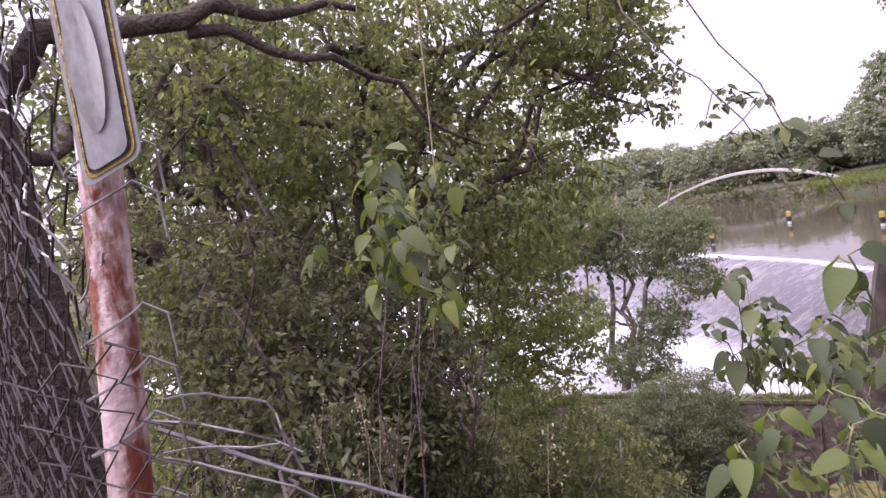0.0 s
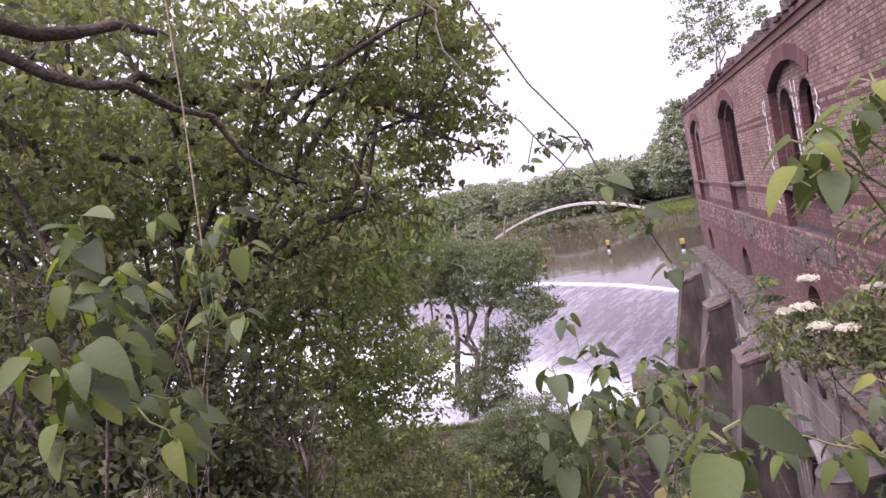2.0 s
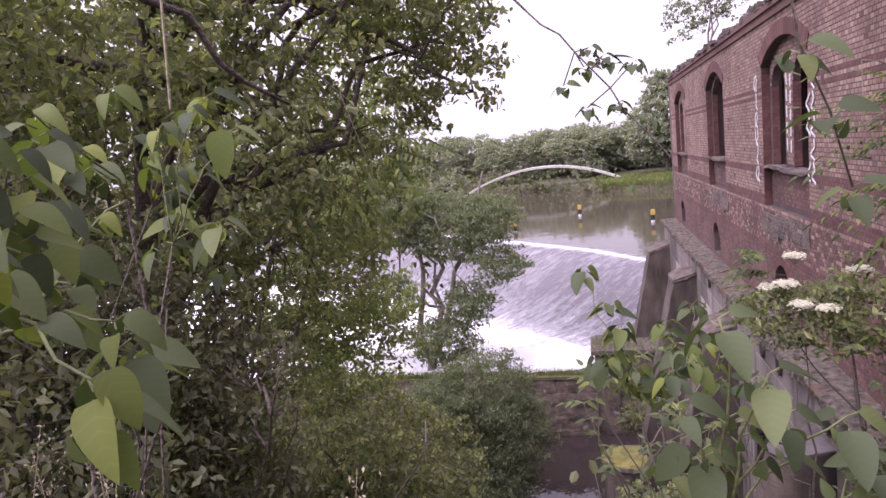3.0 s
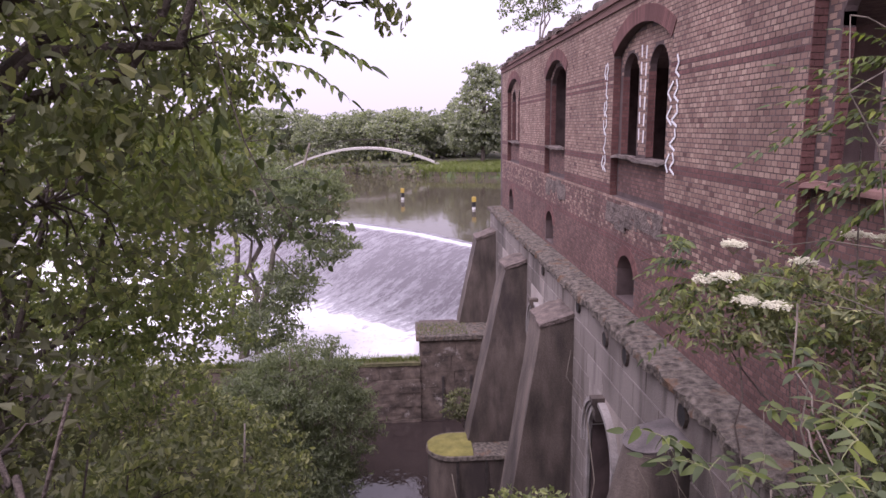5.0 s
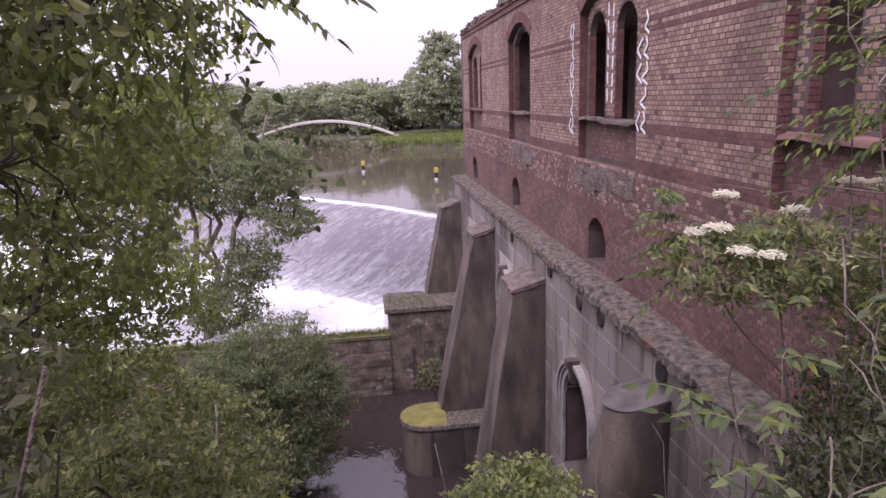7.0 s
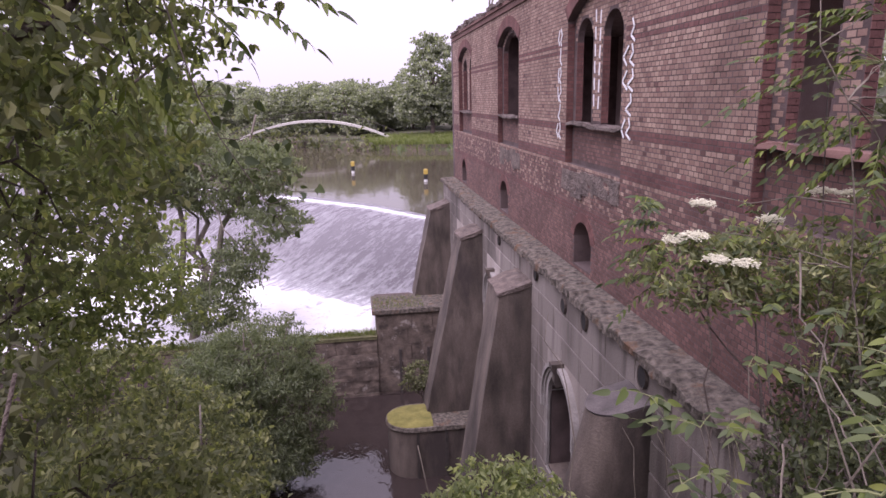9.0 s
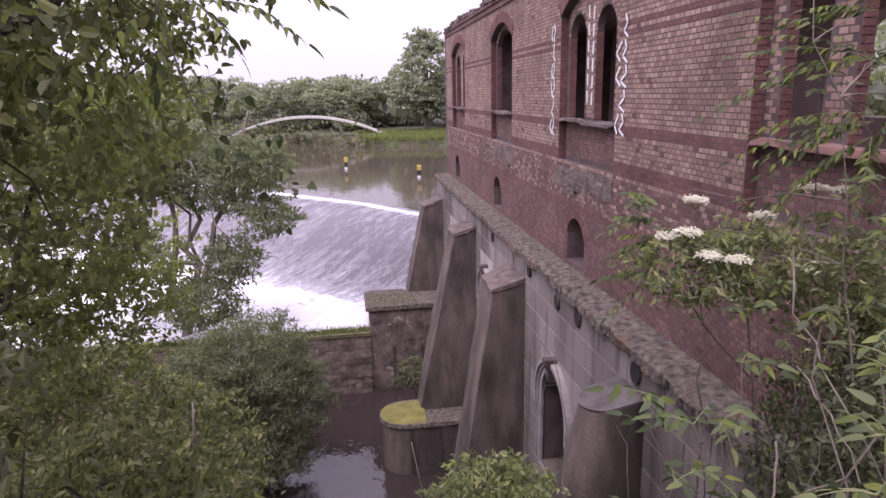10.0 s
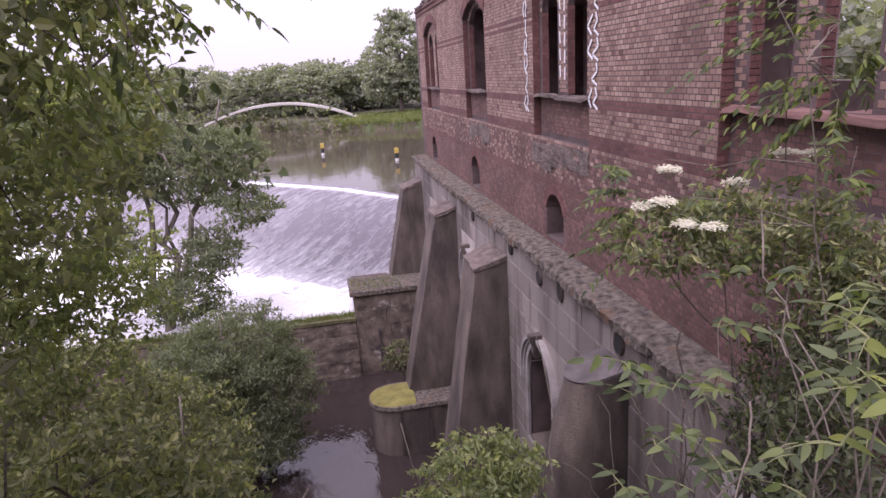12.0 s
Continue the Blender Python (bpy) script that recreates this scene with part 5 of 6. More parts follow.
HEART = [leaf_mesh("leaf", 0.062, 0.038, M_LEAF_OB, fold=0.3), leaf_mesh("leaf", 0.05, 0.03, M_LEAF_OBD, fold=0.15, curl=0.4), leaf_mesh("leaf", 0.068, 0.042, M_LEAF_OBD, fold=0.35, curl=0.2), leaf_mesh("leaf", 0.056, 0.03, M_LEAF_OB, fold=0.4, curl=0.45)]
ELDER = [leaf_mesh("leaf", 0.13, 0.05, M_LEAF_OBD, fold=0.2, curl=0.2), leaf_mesh("leaf", 0.11, 0.04, M_LEAF_OBD, fold=0.3, curl=0.3), leaf_mesh("leaf", 0.14, 0.058, M_LEAF_OB, fold=0.15, curl=0.25)]
NARROW = [leaf_mesh("leaflet", 0.1, 0.031, M_LEAF_OBD, fold=0.25, curl=0.2), leaf_mesh("leaflet", 0.085, 0.027, M_LEAF_OB, fold=0.25, curl=0.35)]


def leaf_pose(p, d, face_up=0.6, scale=1.0):
    """A leaf at p that points along d, its face turned up as far as it goes."""
    y = Vector(d).normalized()
    z = Vector((rng.normal() * 0.5, rng.normal() * 0.5 - 0.25, face_up))
    x = y.cross(z).normalized()
    z = x.cross(y)
    m = Matrix((x, y, z)).transposed().to_4x4()
    return Matrix.Translation(p) @ m @ Matrix.Scale(scale, 4)


def sprig(t, path, n, meshes, stem_r=0.0025, start=0.3, droop=0.7, scale=1.0, material=None):
    """A stem with leaves set alternately on short stalks."""
    put("stem", Shape().tube(path, [stem_r * (1.4 - k / len(path)) for k in range(len(path))], 5).mesh("stem", material or M_STEM, smooth=True), t)
    stalks = Shape()
    pv = [Vector(p) for p in path]
    for k in range(n):
        q = (start + (1 - start) * (k + 0.5) / n) * (len(pv) - 1)
        i = min(int(q), len(pv) - 2)
        p = pv[i].lerp(pv[i + 1], q - i)
        ax = (pv[i + 1] - pv[i]).normalized()
        a = k * 2.4 + rng.normal() * 0.4
        o = ax.orthogonal()
        d = (Matrix.Rotation(a, 3, ax) @ o).normalized() + ax * 0.35
        e = p + d * 0.03 * scale
        stalks.tube([p, e], 0.0009, 4)
        dd = d * 0.6 + Vector((0, 0, -droop)) + Vector(rng.normal(size=3)) * 0.25
        put("leaf", meshes[int(rng.integers(len(meshes)))], t, leaf_pose(e, dd, 0.5, scale * rng.uniform(0.7, 1.15)))
    put("leafstalk", stalks.mesh("leafstalk", M_STEM), t, kind="stuff")


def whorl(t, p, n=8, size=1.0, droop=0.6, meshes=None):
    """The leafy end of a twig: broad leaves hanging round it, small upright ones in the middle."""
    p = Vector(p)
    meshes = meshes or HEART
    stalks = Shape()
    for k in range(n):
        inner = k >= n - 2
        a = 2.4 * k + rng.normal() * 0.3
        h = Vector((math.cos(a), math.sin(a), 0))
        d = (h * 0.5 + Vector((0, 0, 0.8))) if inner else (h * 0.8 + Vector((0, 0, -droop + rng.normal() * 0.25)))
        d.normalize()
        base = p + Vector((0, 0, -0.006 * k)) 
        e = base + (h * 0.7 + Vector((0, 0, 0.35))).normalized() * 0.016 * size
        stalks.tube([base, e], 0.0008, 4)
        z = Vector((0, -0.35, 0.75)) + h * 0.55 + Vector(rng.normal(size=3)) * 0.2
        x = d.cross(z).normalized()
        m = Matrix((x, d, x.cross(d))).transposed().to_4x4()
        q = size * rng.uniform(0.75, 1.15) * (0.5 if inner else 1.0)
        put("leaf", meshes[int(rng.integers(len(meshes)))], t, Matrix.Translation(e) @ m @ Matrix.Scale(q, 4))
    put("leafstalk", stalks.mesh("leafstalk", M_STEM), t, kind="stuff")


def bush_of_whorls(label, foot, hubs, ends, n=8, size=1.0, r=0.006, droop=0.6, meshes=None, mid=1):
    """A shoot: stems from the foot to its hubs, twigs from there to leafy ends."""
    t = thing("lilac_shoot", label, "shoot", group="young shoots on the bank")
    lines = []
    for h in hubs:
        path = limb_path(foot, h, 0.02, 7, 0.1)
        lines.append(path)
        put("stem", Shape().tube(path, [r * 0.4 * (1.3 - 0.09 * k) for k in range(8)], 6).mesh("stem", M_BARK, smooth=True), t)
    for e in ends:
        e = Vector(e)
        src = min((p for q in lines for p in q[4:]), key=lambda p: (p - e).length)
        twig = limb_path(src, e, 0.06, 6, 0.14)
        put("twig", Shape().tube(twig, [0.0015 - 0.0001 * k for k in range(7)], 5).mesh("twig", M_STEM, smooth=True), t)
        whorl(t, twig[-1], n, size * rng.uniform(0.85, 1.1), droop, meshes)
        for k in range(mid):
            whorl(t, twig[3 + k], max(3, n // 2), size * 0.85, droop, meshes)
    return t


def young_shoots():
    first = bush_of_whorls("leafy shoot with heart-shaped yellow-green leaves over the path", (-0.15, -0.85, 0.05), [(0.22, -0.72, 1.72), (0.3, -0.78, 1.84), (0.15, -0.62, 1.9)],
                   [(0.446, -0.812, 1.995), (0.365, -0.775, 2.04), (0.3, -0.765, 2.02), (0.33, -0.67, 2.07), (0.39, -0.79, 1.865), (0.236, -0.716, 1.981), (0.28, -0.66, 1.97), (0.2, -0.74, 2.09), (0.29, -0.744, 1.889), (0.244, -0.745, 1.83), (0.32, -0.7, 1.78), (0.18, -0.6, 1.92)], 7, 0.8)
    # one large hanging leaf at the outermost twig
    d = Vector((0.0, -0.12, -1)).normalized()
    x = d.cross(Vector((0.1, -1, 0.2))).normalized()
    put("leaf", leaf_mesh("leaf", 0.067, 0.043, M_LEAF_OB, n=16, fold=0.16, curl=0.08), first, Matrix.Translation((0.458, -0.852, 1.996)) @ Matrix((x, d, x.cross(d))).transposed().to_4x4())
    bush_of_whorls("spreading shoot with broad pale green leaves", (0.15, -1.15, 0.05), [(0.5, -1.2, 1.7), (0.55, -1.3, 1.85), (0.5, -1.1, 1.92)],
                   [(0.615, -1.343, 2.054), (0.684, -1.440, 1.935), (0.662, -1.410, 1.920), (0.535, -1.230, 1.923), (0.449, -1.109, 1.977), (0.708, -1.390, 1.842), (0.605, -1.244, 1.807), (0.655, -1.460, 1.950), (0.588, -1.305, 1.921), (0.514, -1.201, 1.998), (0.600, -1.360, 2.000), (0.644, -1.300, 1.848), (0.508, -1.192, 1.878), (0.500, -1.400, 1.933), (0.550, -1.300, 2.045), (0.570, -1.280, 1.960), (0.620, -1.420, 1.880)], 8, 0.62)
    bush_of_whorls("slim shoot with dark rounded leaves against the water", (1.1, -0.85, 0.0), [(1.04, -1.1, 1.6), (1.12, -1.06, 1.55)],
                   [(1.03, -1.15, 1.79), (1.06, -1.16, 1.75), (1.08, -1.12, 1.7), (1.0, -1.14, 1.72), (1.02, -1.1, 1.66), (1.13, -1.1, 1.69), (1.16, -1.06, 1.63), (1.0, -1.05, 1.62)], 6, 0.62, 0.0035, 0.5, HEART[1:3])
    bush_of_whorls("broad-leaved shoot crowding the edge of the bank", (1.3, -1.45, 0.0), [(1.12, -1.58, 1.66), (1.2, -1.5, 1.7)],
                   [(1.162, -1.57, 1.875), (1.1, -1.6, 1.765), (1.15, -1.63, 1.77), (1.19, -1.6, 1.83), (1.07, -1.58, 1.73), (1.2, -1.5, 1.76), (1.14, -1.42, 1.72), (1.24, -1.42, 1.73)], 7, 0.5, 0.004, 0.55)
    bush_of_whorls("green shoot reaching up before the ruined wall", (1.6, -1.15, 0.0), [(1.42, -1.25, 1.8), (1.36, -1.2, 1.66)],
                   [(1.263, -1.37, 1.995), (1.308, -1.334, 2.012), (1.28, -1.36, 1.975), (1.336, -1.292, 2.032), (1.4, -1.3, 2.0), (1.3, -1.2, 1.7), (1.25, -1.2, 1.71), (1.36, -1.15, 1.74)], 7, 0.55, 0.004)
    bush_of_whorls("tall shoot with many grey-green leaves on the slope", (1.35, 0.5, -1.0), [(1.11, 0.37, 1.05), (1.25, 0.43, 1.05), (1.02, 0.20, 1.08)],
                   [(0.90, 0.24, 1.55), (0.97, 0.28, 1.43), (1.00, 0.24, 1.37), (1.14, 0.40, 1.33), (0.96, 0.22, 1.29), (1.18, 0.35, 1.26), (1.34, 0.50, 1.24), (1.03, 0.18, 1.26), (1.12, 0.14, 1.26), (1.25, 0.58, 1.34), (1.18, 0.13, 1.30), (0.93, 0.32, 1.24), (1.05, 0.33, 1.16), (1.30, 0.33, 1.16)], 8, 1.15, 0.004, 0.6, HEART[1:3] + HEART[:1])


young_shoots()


def pinnate(t, a, b, pairs, meshes, scale=1.0, sag=0.1, stem=M_STEM):
    path = limb_path(a, b, sag, 8, 0.04)
    put("rachis", Shape().tube(path, [0.0022 * (1.2 - k / 9) for k in range(9)], 5).mesh("rachis", stem), t)
    ax = (Vector(b) - Vector(a)).normalized()
    side = ax.cross(Vector((0, 0, 1))).normalized()
    for k in range(pairs):
        q = (0.18 + 0.8 * k / pairs) * 8
        p = path[int(q)].lerp(path[min(int(q) + 1, 8)], q - int(q))
        for s in (-1, 1):
            put("leaflet", meshes[int(rng.integers(len(meshes)))], t, leaf_pose(p, side * s + ax * 0.55 + Vector((0, 0, -0.25 + rng.normal() * 0.12)), 0.9, scale * rng.uniform(0.8, 1.1)))
    put("leaflet", meshes[0], t, leaf_pose(path[-1], ax + Vector((0, 0, -0.2)), 0.9, scale))


def hanging_branch():
    t = thing("tree_of_heaven_branch", "overhanging branch with long feathery leaves", "branch")
    put("bough", Shape().tube(limb_path((-2.6, 3.4, 3.9), (-0.62, 3.2, 2.1), 0.06, 8, 0.1), [0.03 - 0.0032 * k for k in range(9)], 6).mesh("bough", M_BARK, smooth=True), t)
    for a, b, n in (((-0.6, 3.2, 2.07), (-0.04, 2.985, 1.93), 10), ((-0.62, 3.2, 1.98), (-0.14, 3.0, 1.77), 9), ((-0.7, 3.25, 2.0), (-0.45, 3.1, 1.72), 7), ((-0.95, 3.3, 2.1), (-0.3, 3.4, 2.15), 8), ((-0.8, 3.3, 2.0), (-0.87, 3.25, 1.6), 8), ((-0.9, 3.3, 1.95), (-1.15, 3.1, 1.55), 8)):
        pinnate(t, a, b, n, NARROW, 1.05, 0.12)
    t = thing("tree_of_heaven_branch", "drooping branch with bright yellow-green feathery leaves", "branch")
    put("bough", Shape().tube(limb_path((-2.4, 3.3, 2.6), (-0.98, 3.2, 1.7), 0.06, 8, 0.1), [0.018 - 0.0018 * k for k in range(9)], 6).mesh("bough", M_BARK, smooth=True), t)
    for a, b in (((-1.0, 3.2, 1.7), (-0.85, 3.2, 1.42)), ((-1.02, 3.2, 1.7), (-1.05, 3.1, 1.4)), ((-1.2, 3.2, 1.75), (-1.2, 3.0, 1.42)), ((-1.1, 3.2, 1.72), (-0.95, 3.25, 1.3)), ((-1.25, 3.15, 1.8), (-1.4, 3.0, 1.6)), ((-1.15, 3.2, 1.7), (-1.12, 3.1, 1.2)), ((-1.5, 3.2, 1.95), (-1.55, 3.0, 1.6)), ((-1.6, 3.2, 2.0), (-1.85, 3.1, 1.75))):
        pinnate(t, a, b, 8, [NARROW[1]], 1.0, 0.08)
    t = thing("hanging_vine", "long thin vine with a leafy end hanging from the canopy", "vine")
    path = [Vector(p) for p in ((-0.95, 3.15, 2.5), (-0.84, 3.17, 2.1), (-0.78, 3.2, 1.8), (-0.73, 3.225, 1.58), (-0.65, 3.235, 1.38), (-0.557, 3.243, 1.22), (-0.45, 3.23, 1.04), (-0.347, 3.218, 0.868))]
    sprig(t, path, 18, HEART[1:3], 0.004, 0.45, 0.4, 1.1, M_TWIG)
    for k in range(5):
        sprig(t, limb_path(path[3 + k % 4], path[3 + k % 4] + Vector((rng.uniform(0.1, 0.35), rng.normal() * 0.1, rng.uniform(-0.05, 0.12))), 0.05, 5, 0.15), 7, HEART[1:3], 0.002, 0.3, 0.4, 1.0, M_TWIG)
    t = thing("hanging_vine", "thin cane with a leafy tip leaning across the river view", "vine")
    cane = limb_path((0.93, -1.25, 2.42), (1.19, -0.95, 1.858), -0.02, 8, 0.04)
    put("stem", Shape().tube(cane, [0.0014 - 0.00005 * k for k in range(9)], 6).mesh("stem", M_BARK_GREY, smooth=True), t)
    for k in (6, 7, 8):
        whorl(t, cane[k], 6, 0.5, 0.3, HEART[1:3])
    t = thing("overhanging_twig", "leafy twig hanging before the brick wall", "branch")
    twig = limb_path((0.8, 0.2, 2.3), (1.12, -0.14, 1.87), 0.03, 8, 0.05)
    put("bough", Shape().tube(limb_path((-0.5, 4.2, 3.5), twig[0], 0.08, 8, 0.08), [0.012 - 0.0011 * k for k in range(9)], 6).mesh("bough", M_BARK, smooth=True), t)
    put("stem", Shape().tube(twig, [0.0026 - 0.0001 * k for k in range(9)], 6).mesh("stem", M_BARK, smooth=True), t)
    for p in ((0.889, 0.114, 2.078), (0.945, 0.094, 2.117), (0.991, 0.023, 2.129), (0.947, 0.047, 2.01), (1.019, -0.034, 2.008), (1.006, 0.018, 2.117), (0.96, 0.07, 2.16), (1.06, -0.02, 2.1), (1.08, -0.08, 1.97)):
        src = min(twig, key=lambda q: (q - Vector(p)).length)
        put("spur", Shape().tube([src, Vector(p)], 0.0018, 5).mesh("spur", M_TWIG), t)
        whorl(t, p, 6, 0.7, 0.35, HEART[1:3])
    t = thing("string", "pale string hanging from the branches", "string")
    put("strand", Shape().tube(limb_path((0.62, -0.98, 3.44), (0.511, -1.023, 2.01), 0.0, 6, 0.015), 0.0015, 5).mesh("strand", M_DRY), t)


hanging_branch()


def umbel(t, p, r):
    """A flat elder blossom: rays from one stalk, each with a tuft of tiny flowers."""
    p = Vector(p)
    rays = Shape()
    v, f = [], []
    for k in range(90):
        a, q = rng.uniform(0, 6.28), math.sqrt(rng.random()) * r
        e = p + Vector((q * math.cos(a), q * math.sin(a), 0.02 * (1 - (q / r) ** 2) + rng.normal() * 0.006))
        if k < 14:
            rays.tube([p - Vector((0, 0, 0.08)), e], 0.0012, 4)
        for j in range(5):
            c = e + Vector(rng.normal(size=3)) * 0.008
            b, s = len(v), rng.uniform(0.007, 0.012)
            v += [tuple(c + Vector(o) * s) for o in ((1, 0, 0.2), (0, 1, 0), (-1, 0, 0.2), (0, -1, 0), (0, 0, 0.5))]
            f += [(b, b + 1, b + 4), (b + 1, b + 2, b + 4), (b + 2, b + 3, b + 4), (b + 3, b, b + 4)]
    put("umbel", mesh_from("umbel", v, f, M_UMBEL), t, label="flat cream blossom head", kind="stuff")
    put("ray", rays.mesh("ray", M_STEM), t, kind="stuff")


def elder():
    t = thing("elder_bush", "elder bush with flat cream blossoms before the brick wall", "bush", (3.3, 3.7, -2.2))
    o = Vector((3.3, 3.7, -2.2))
    heads = [(2.67, 4.5, 0.67), (3.12, 4.3, 0.56), (2.46, 4.5, 0.39), (2.56, 4.4, 0.44), (2.62, 4.2, 0.3), (2.81, 4.1, 0.28), (3.44, 4.2, 0.77), (3.53, 4.0, 0.78)]
    for h in heads:
        umbel(t, Vector(h) - o + Vector((0, 0, 0.02)), rng.uniform(0.085, 0.11))
    # woody stems
    ends = [(2.7, 4.4, 0.3), (3.2, 4.3, 0.3), (2.9, 4.1, 0.1), (3.6, 4.1, 0.5), (2.5, 4.6, 0.15), (3.0, 4.5, 0.5), (3.5, 3.6, 0.9), (3.35, 4.15, 1.6), (3.6, 3.8, 0.2)]
    lines = []
    for k, e in enumerate(ends):
        path = limb_path(Vector((rng.normal() * 0.2, rng.normal() * 0.2, -0.1)), Vector(e) - o, 0.1, 8, 0.08)
        lines.append(path)
        put("stem", Shape().tube(path, [0.013 - 0.0012 * q for q in range(9)], 6).mesh("stem", M_BARK, smooth=True), t)
    # leafy top: compound leaves one by one
    for k in range(110):
        path = lines[k % len(lines)]
        p = path[int(rng.integers(7, 9))] + Vector(rng.normal(size=3)) * 0.1
        d = Vector((rng.normal() - 0.35, rng.normal() - 0.2, rng.normal() * 0.35 + 0.1)).normalized()
        pinnate(t, p, p + d * rng.uniform(0.12, 0.2), 3, ELDER, 0.6, 0.12)
    blobs = [(-0.6, 0.8, 2.35, 0.5, 0.4, 0.3), (0.0, 0.6, 2.4, 0.6, 0.4, 0.35), (0.4, 0.3, 2.3, 0.5, 0.4, 0.3), (0.75, 0.0, 2.0, 0.4, 0.5, 0.4)]
    blobs += [(0.3, 0.35, 2.05, 0.5, 0.35, 0.3), (0.55, 0.3, 1.6, 0.4, 0.3, 0.45)]
    c, pts = clumps(blobs, 300, 18, 0.13)
    v, f = leaf_quads(pts, 0.075, 0.42, 0.2)
    put("foliage", mesh_from("foliage", v, f, M_LEAF), t, kind="stuff")


elder()


def near_branches():
    t = thing("ash_branch", "branch with feathery green leaves before a dark window", "branch", (3.7, 3.4, -1.8))
    o = Vector((3.7, 3.4, -1.8))
    main = limb_path((0, 0, -0.2), Vector((3.0, 3.9, 2.3)) - o, 0.05, 8, 0.1)
    put("stem", Shape().tube(main, [0.011 - 0.001 * k for k in range(9)], 6).mesh("stem", M_TWIG, smooth=True), t)
    for a, b, k in (((3.5, 3.8, 1.35), (2.95, 4.2, 1.2), 5), ((3.5, 3.8, 1.3), (3.05, 4.1, 0.95), 6), ((3.5, 3.8, 1.2), (3.1, 4.2, 0.7), 6), ((3.45, 3.8, 1.7), (2.75, 4.3, 1.75), 6), ((3.45, 3.8, 1.7), (2.95, 4.3, 1.5), 5), ((3.4, 3.8, 2.0), (3.1, 4.0, 1.95), 5), ((3.5, 3.8, 1.2), (3.5, 3.9, 0.75), 5), ((3.6, 3.7, 1.5), (3.7, 3.8, 1.2), 5), ((3.4, 3.8, 2.1), (3.55, 3.9, 2.1), 5), ((2.6, 4.9, 0.45), (2.25, 5.0, 0.42), 6), ((2.6, 4.8, 0.3), (2.2, 4.9, 0.2), 6), ((2.5, 4.9, 0.65), (2.3, 4.7, 0.62), 6), ((2.6, 4.8, 0.0), (2.2, 5.0, -0.05), 6)):
        root = min(main, key=lambda p: (p - (Vector(a) - o)).length)
        put("twig", Shape().tube(limb_path(root, Vector(a) - o, 0.05, 4, 0.1), [0.006, 0.005, 0.004, 0.003, 0.0025], 5).mesh("twig", M_TWIG), t)
        pinnate(t, Vector(a) - o, Vector(b) - o, k, NARROW, 1.0, 0.08)
        pinnate(t, Vector(a) - o, Vector(b) - o + Vector(rng.normal(size=3)) * 0.12, k + 3, NARROW, 1.0, 0.08)
        pinnate(t, Vector(a) - o, Vector(b) - o + Vector(rng.normal(size=3)) * 0.14, k + 3, NARROW, 0.95, 0.08)
        pinnate(t, Vector(a) - o, Vector(b) - o + Vector(rng.normal(size=3)) * 0.2, k + 2, NARROW, 0.95, 0.08)
    def elder_shoot(label, foot, ends, num, scale, leaves):
        t = thing("elder_shoot", label, "shoot", foot, group="elder shoots on the slope")
        o = Vector(foot)
        for e in ends:
            path = limb_path((rng.normal() * 0.08, rng.normal() * 0.08, -0.3), Vector(e) - o, 0.08, 7, 0.12)
            put("stem", Shape().tube(path, [0.007 - 0.0007 * k for k in range(8)], 5).mesh("stem", M_TWIG, smooth=True), t)
            for k in range(num):
                a = 2.2 * k + rng.uniform(0, 6.28)
                d = Vector((math.cos(a), math.sin(a), 0.1 + rng.normal() * 0.2)).normalized()
                pinnate(t, path[-1 - k // 3], path[-1 - k // 3] + d * 0.2 * scale / 0.8, 2, leaves, scale, 0.1)
    elder_shoot("elder shoot with broad fresh leaves over the drop", (1.9, 2.6, -1.7), [(1.33, 2.585, 0.137), (1.419, 2.276, 0.131), (1.56, 2.3, 0.1), (1.841, 2.588, 0.241)], 4, 0.7, ELDER)
    elder_shoot("low elder shoot with soft green leaves", (1.5, 1.9, -1.5), [(1.133, 1.907, 0.133), (1.159, 1.659, 0.199), (0.93, 1.75, 0.1), (1.135, 1.5, 0.3)], 4, 0.5, ELDER[:2])
    elder_shoot("upright elder shoot with large pale green leaves", (1.35, 1.1, -0.9), [(1.274, 1.471, 0.947), (1.107, 1.069, 0.988), (1.046, 0.98, 0.985), (1.225, 1.24, 0.965), (0.93, 0.913, 0.927), (0.91, 0.805, 0.976), (0.85, 0.82, 0.88)], 4, 0.36, ELDER[:2] + ELDER[2:])
    # bare canes among the shoots
    t = thing("bare_canes", "bare pale canes tangled among the elder shoots", "canes", (2.6, 2.6, -2.0), kind="stuff")
    s = Shape()
    o = Vector((2.6, 2.6, -2.0))
    for line in (((1.5, 1.9, 1.0), (1.394, 1.733, 0.832), (1.278, 1.338, 0.697), (1.179, 1.117, 0.66)), ((1.44, 1.743, 0.642), (1.368, 1.496, 0.605), (1.25, 1.25, 0.56)), ((1.24, 1.55, 0.5), (1.15, 1.42, 0.42), (1.026, 1.307, 0.36)), ((1.1, 1.5, 0.2), (1.2, 1.4, 0.42), (1.3, 1.35, 0.5)), ((1.1, 2.3, -0.4), (1.0, 2.2, -0.2), (0.86, 2.15, -0.05))):
        pts = [p for a, b in zip(line, line[1:]) for p in limb_path(Vector(a) - o, Vector(b) - o, 0.02, 3, 0.1)[:-1]] + [Vector(line[-1]) - o]
        s.tube(pts, [0.004 - 0.002 * k / len(pts) for k in range(len(pts))], 5)
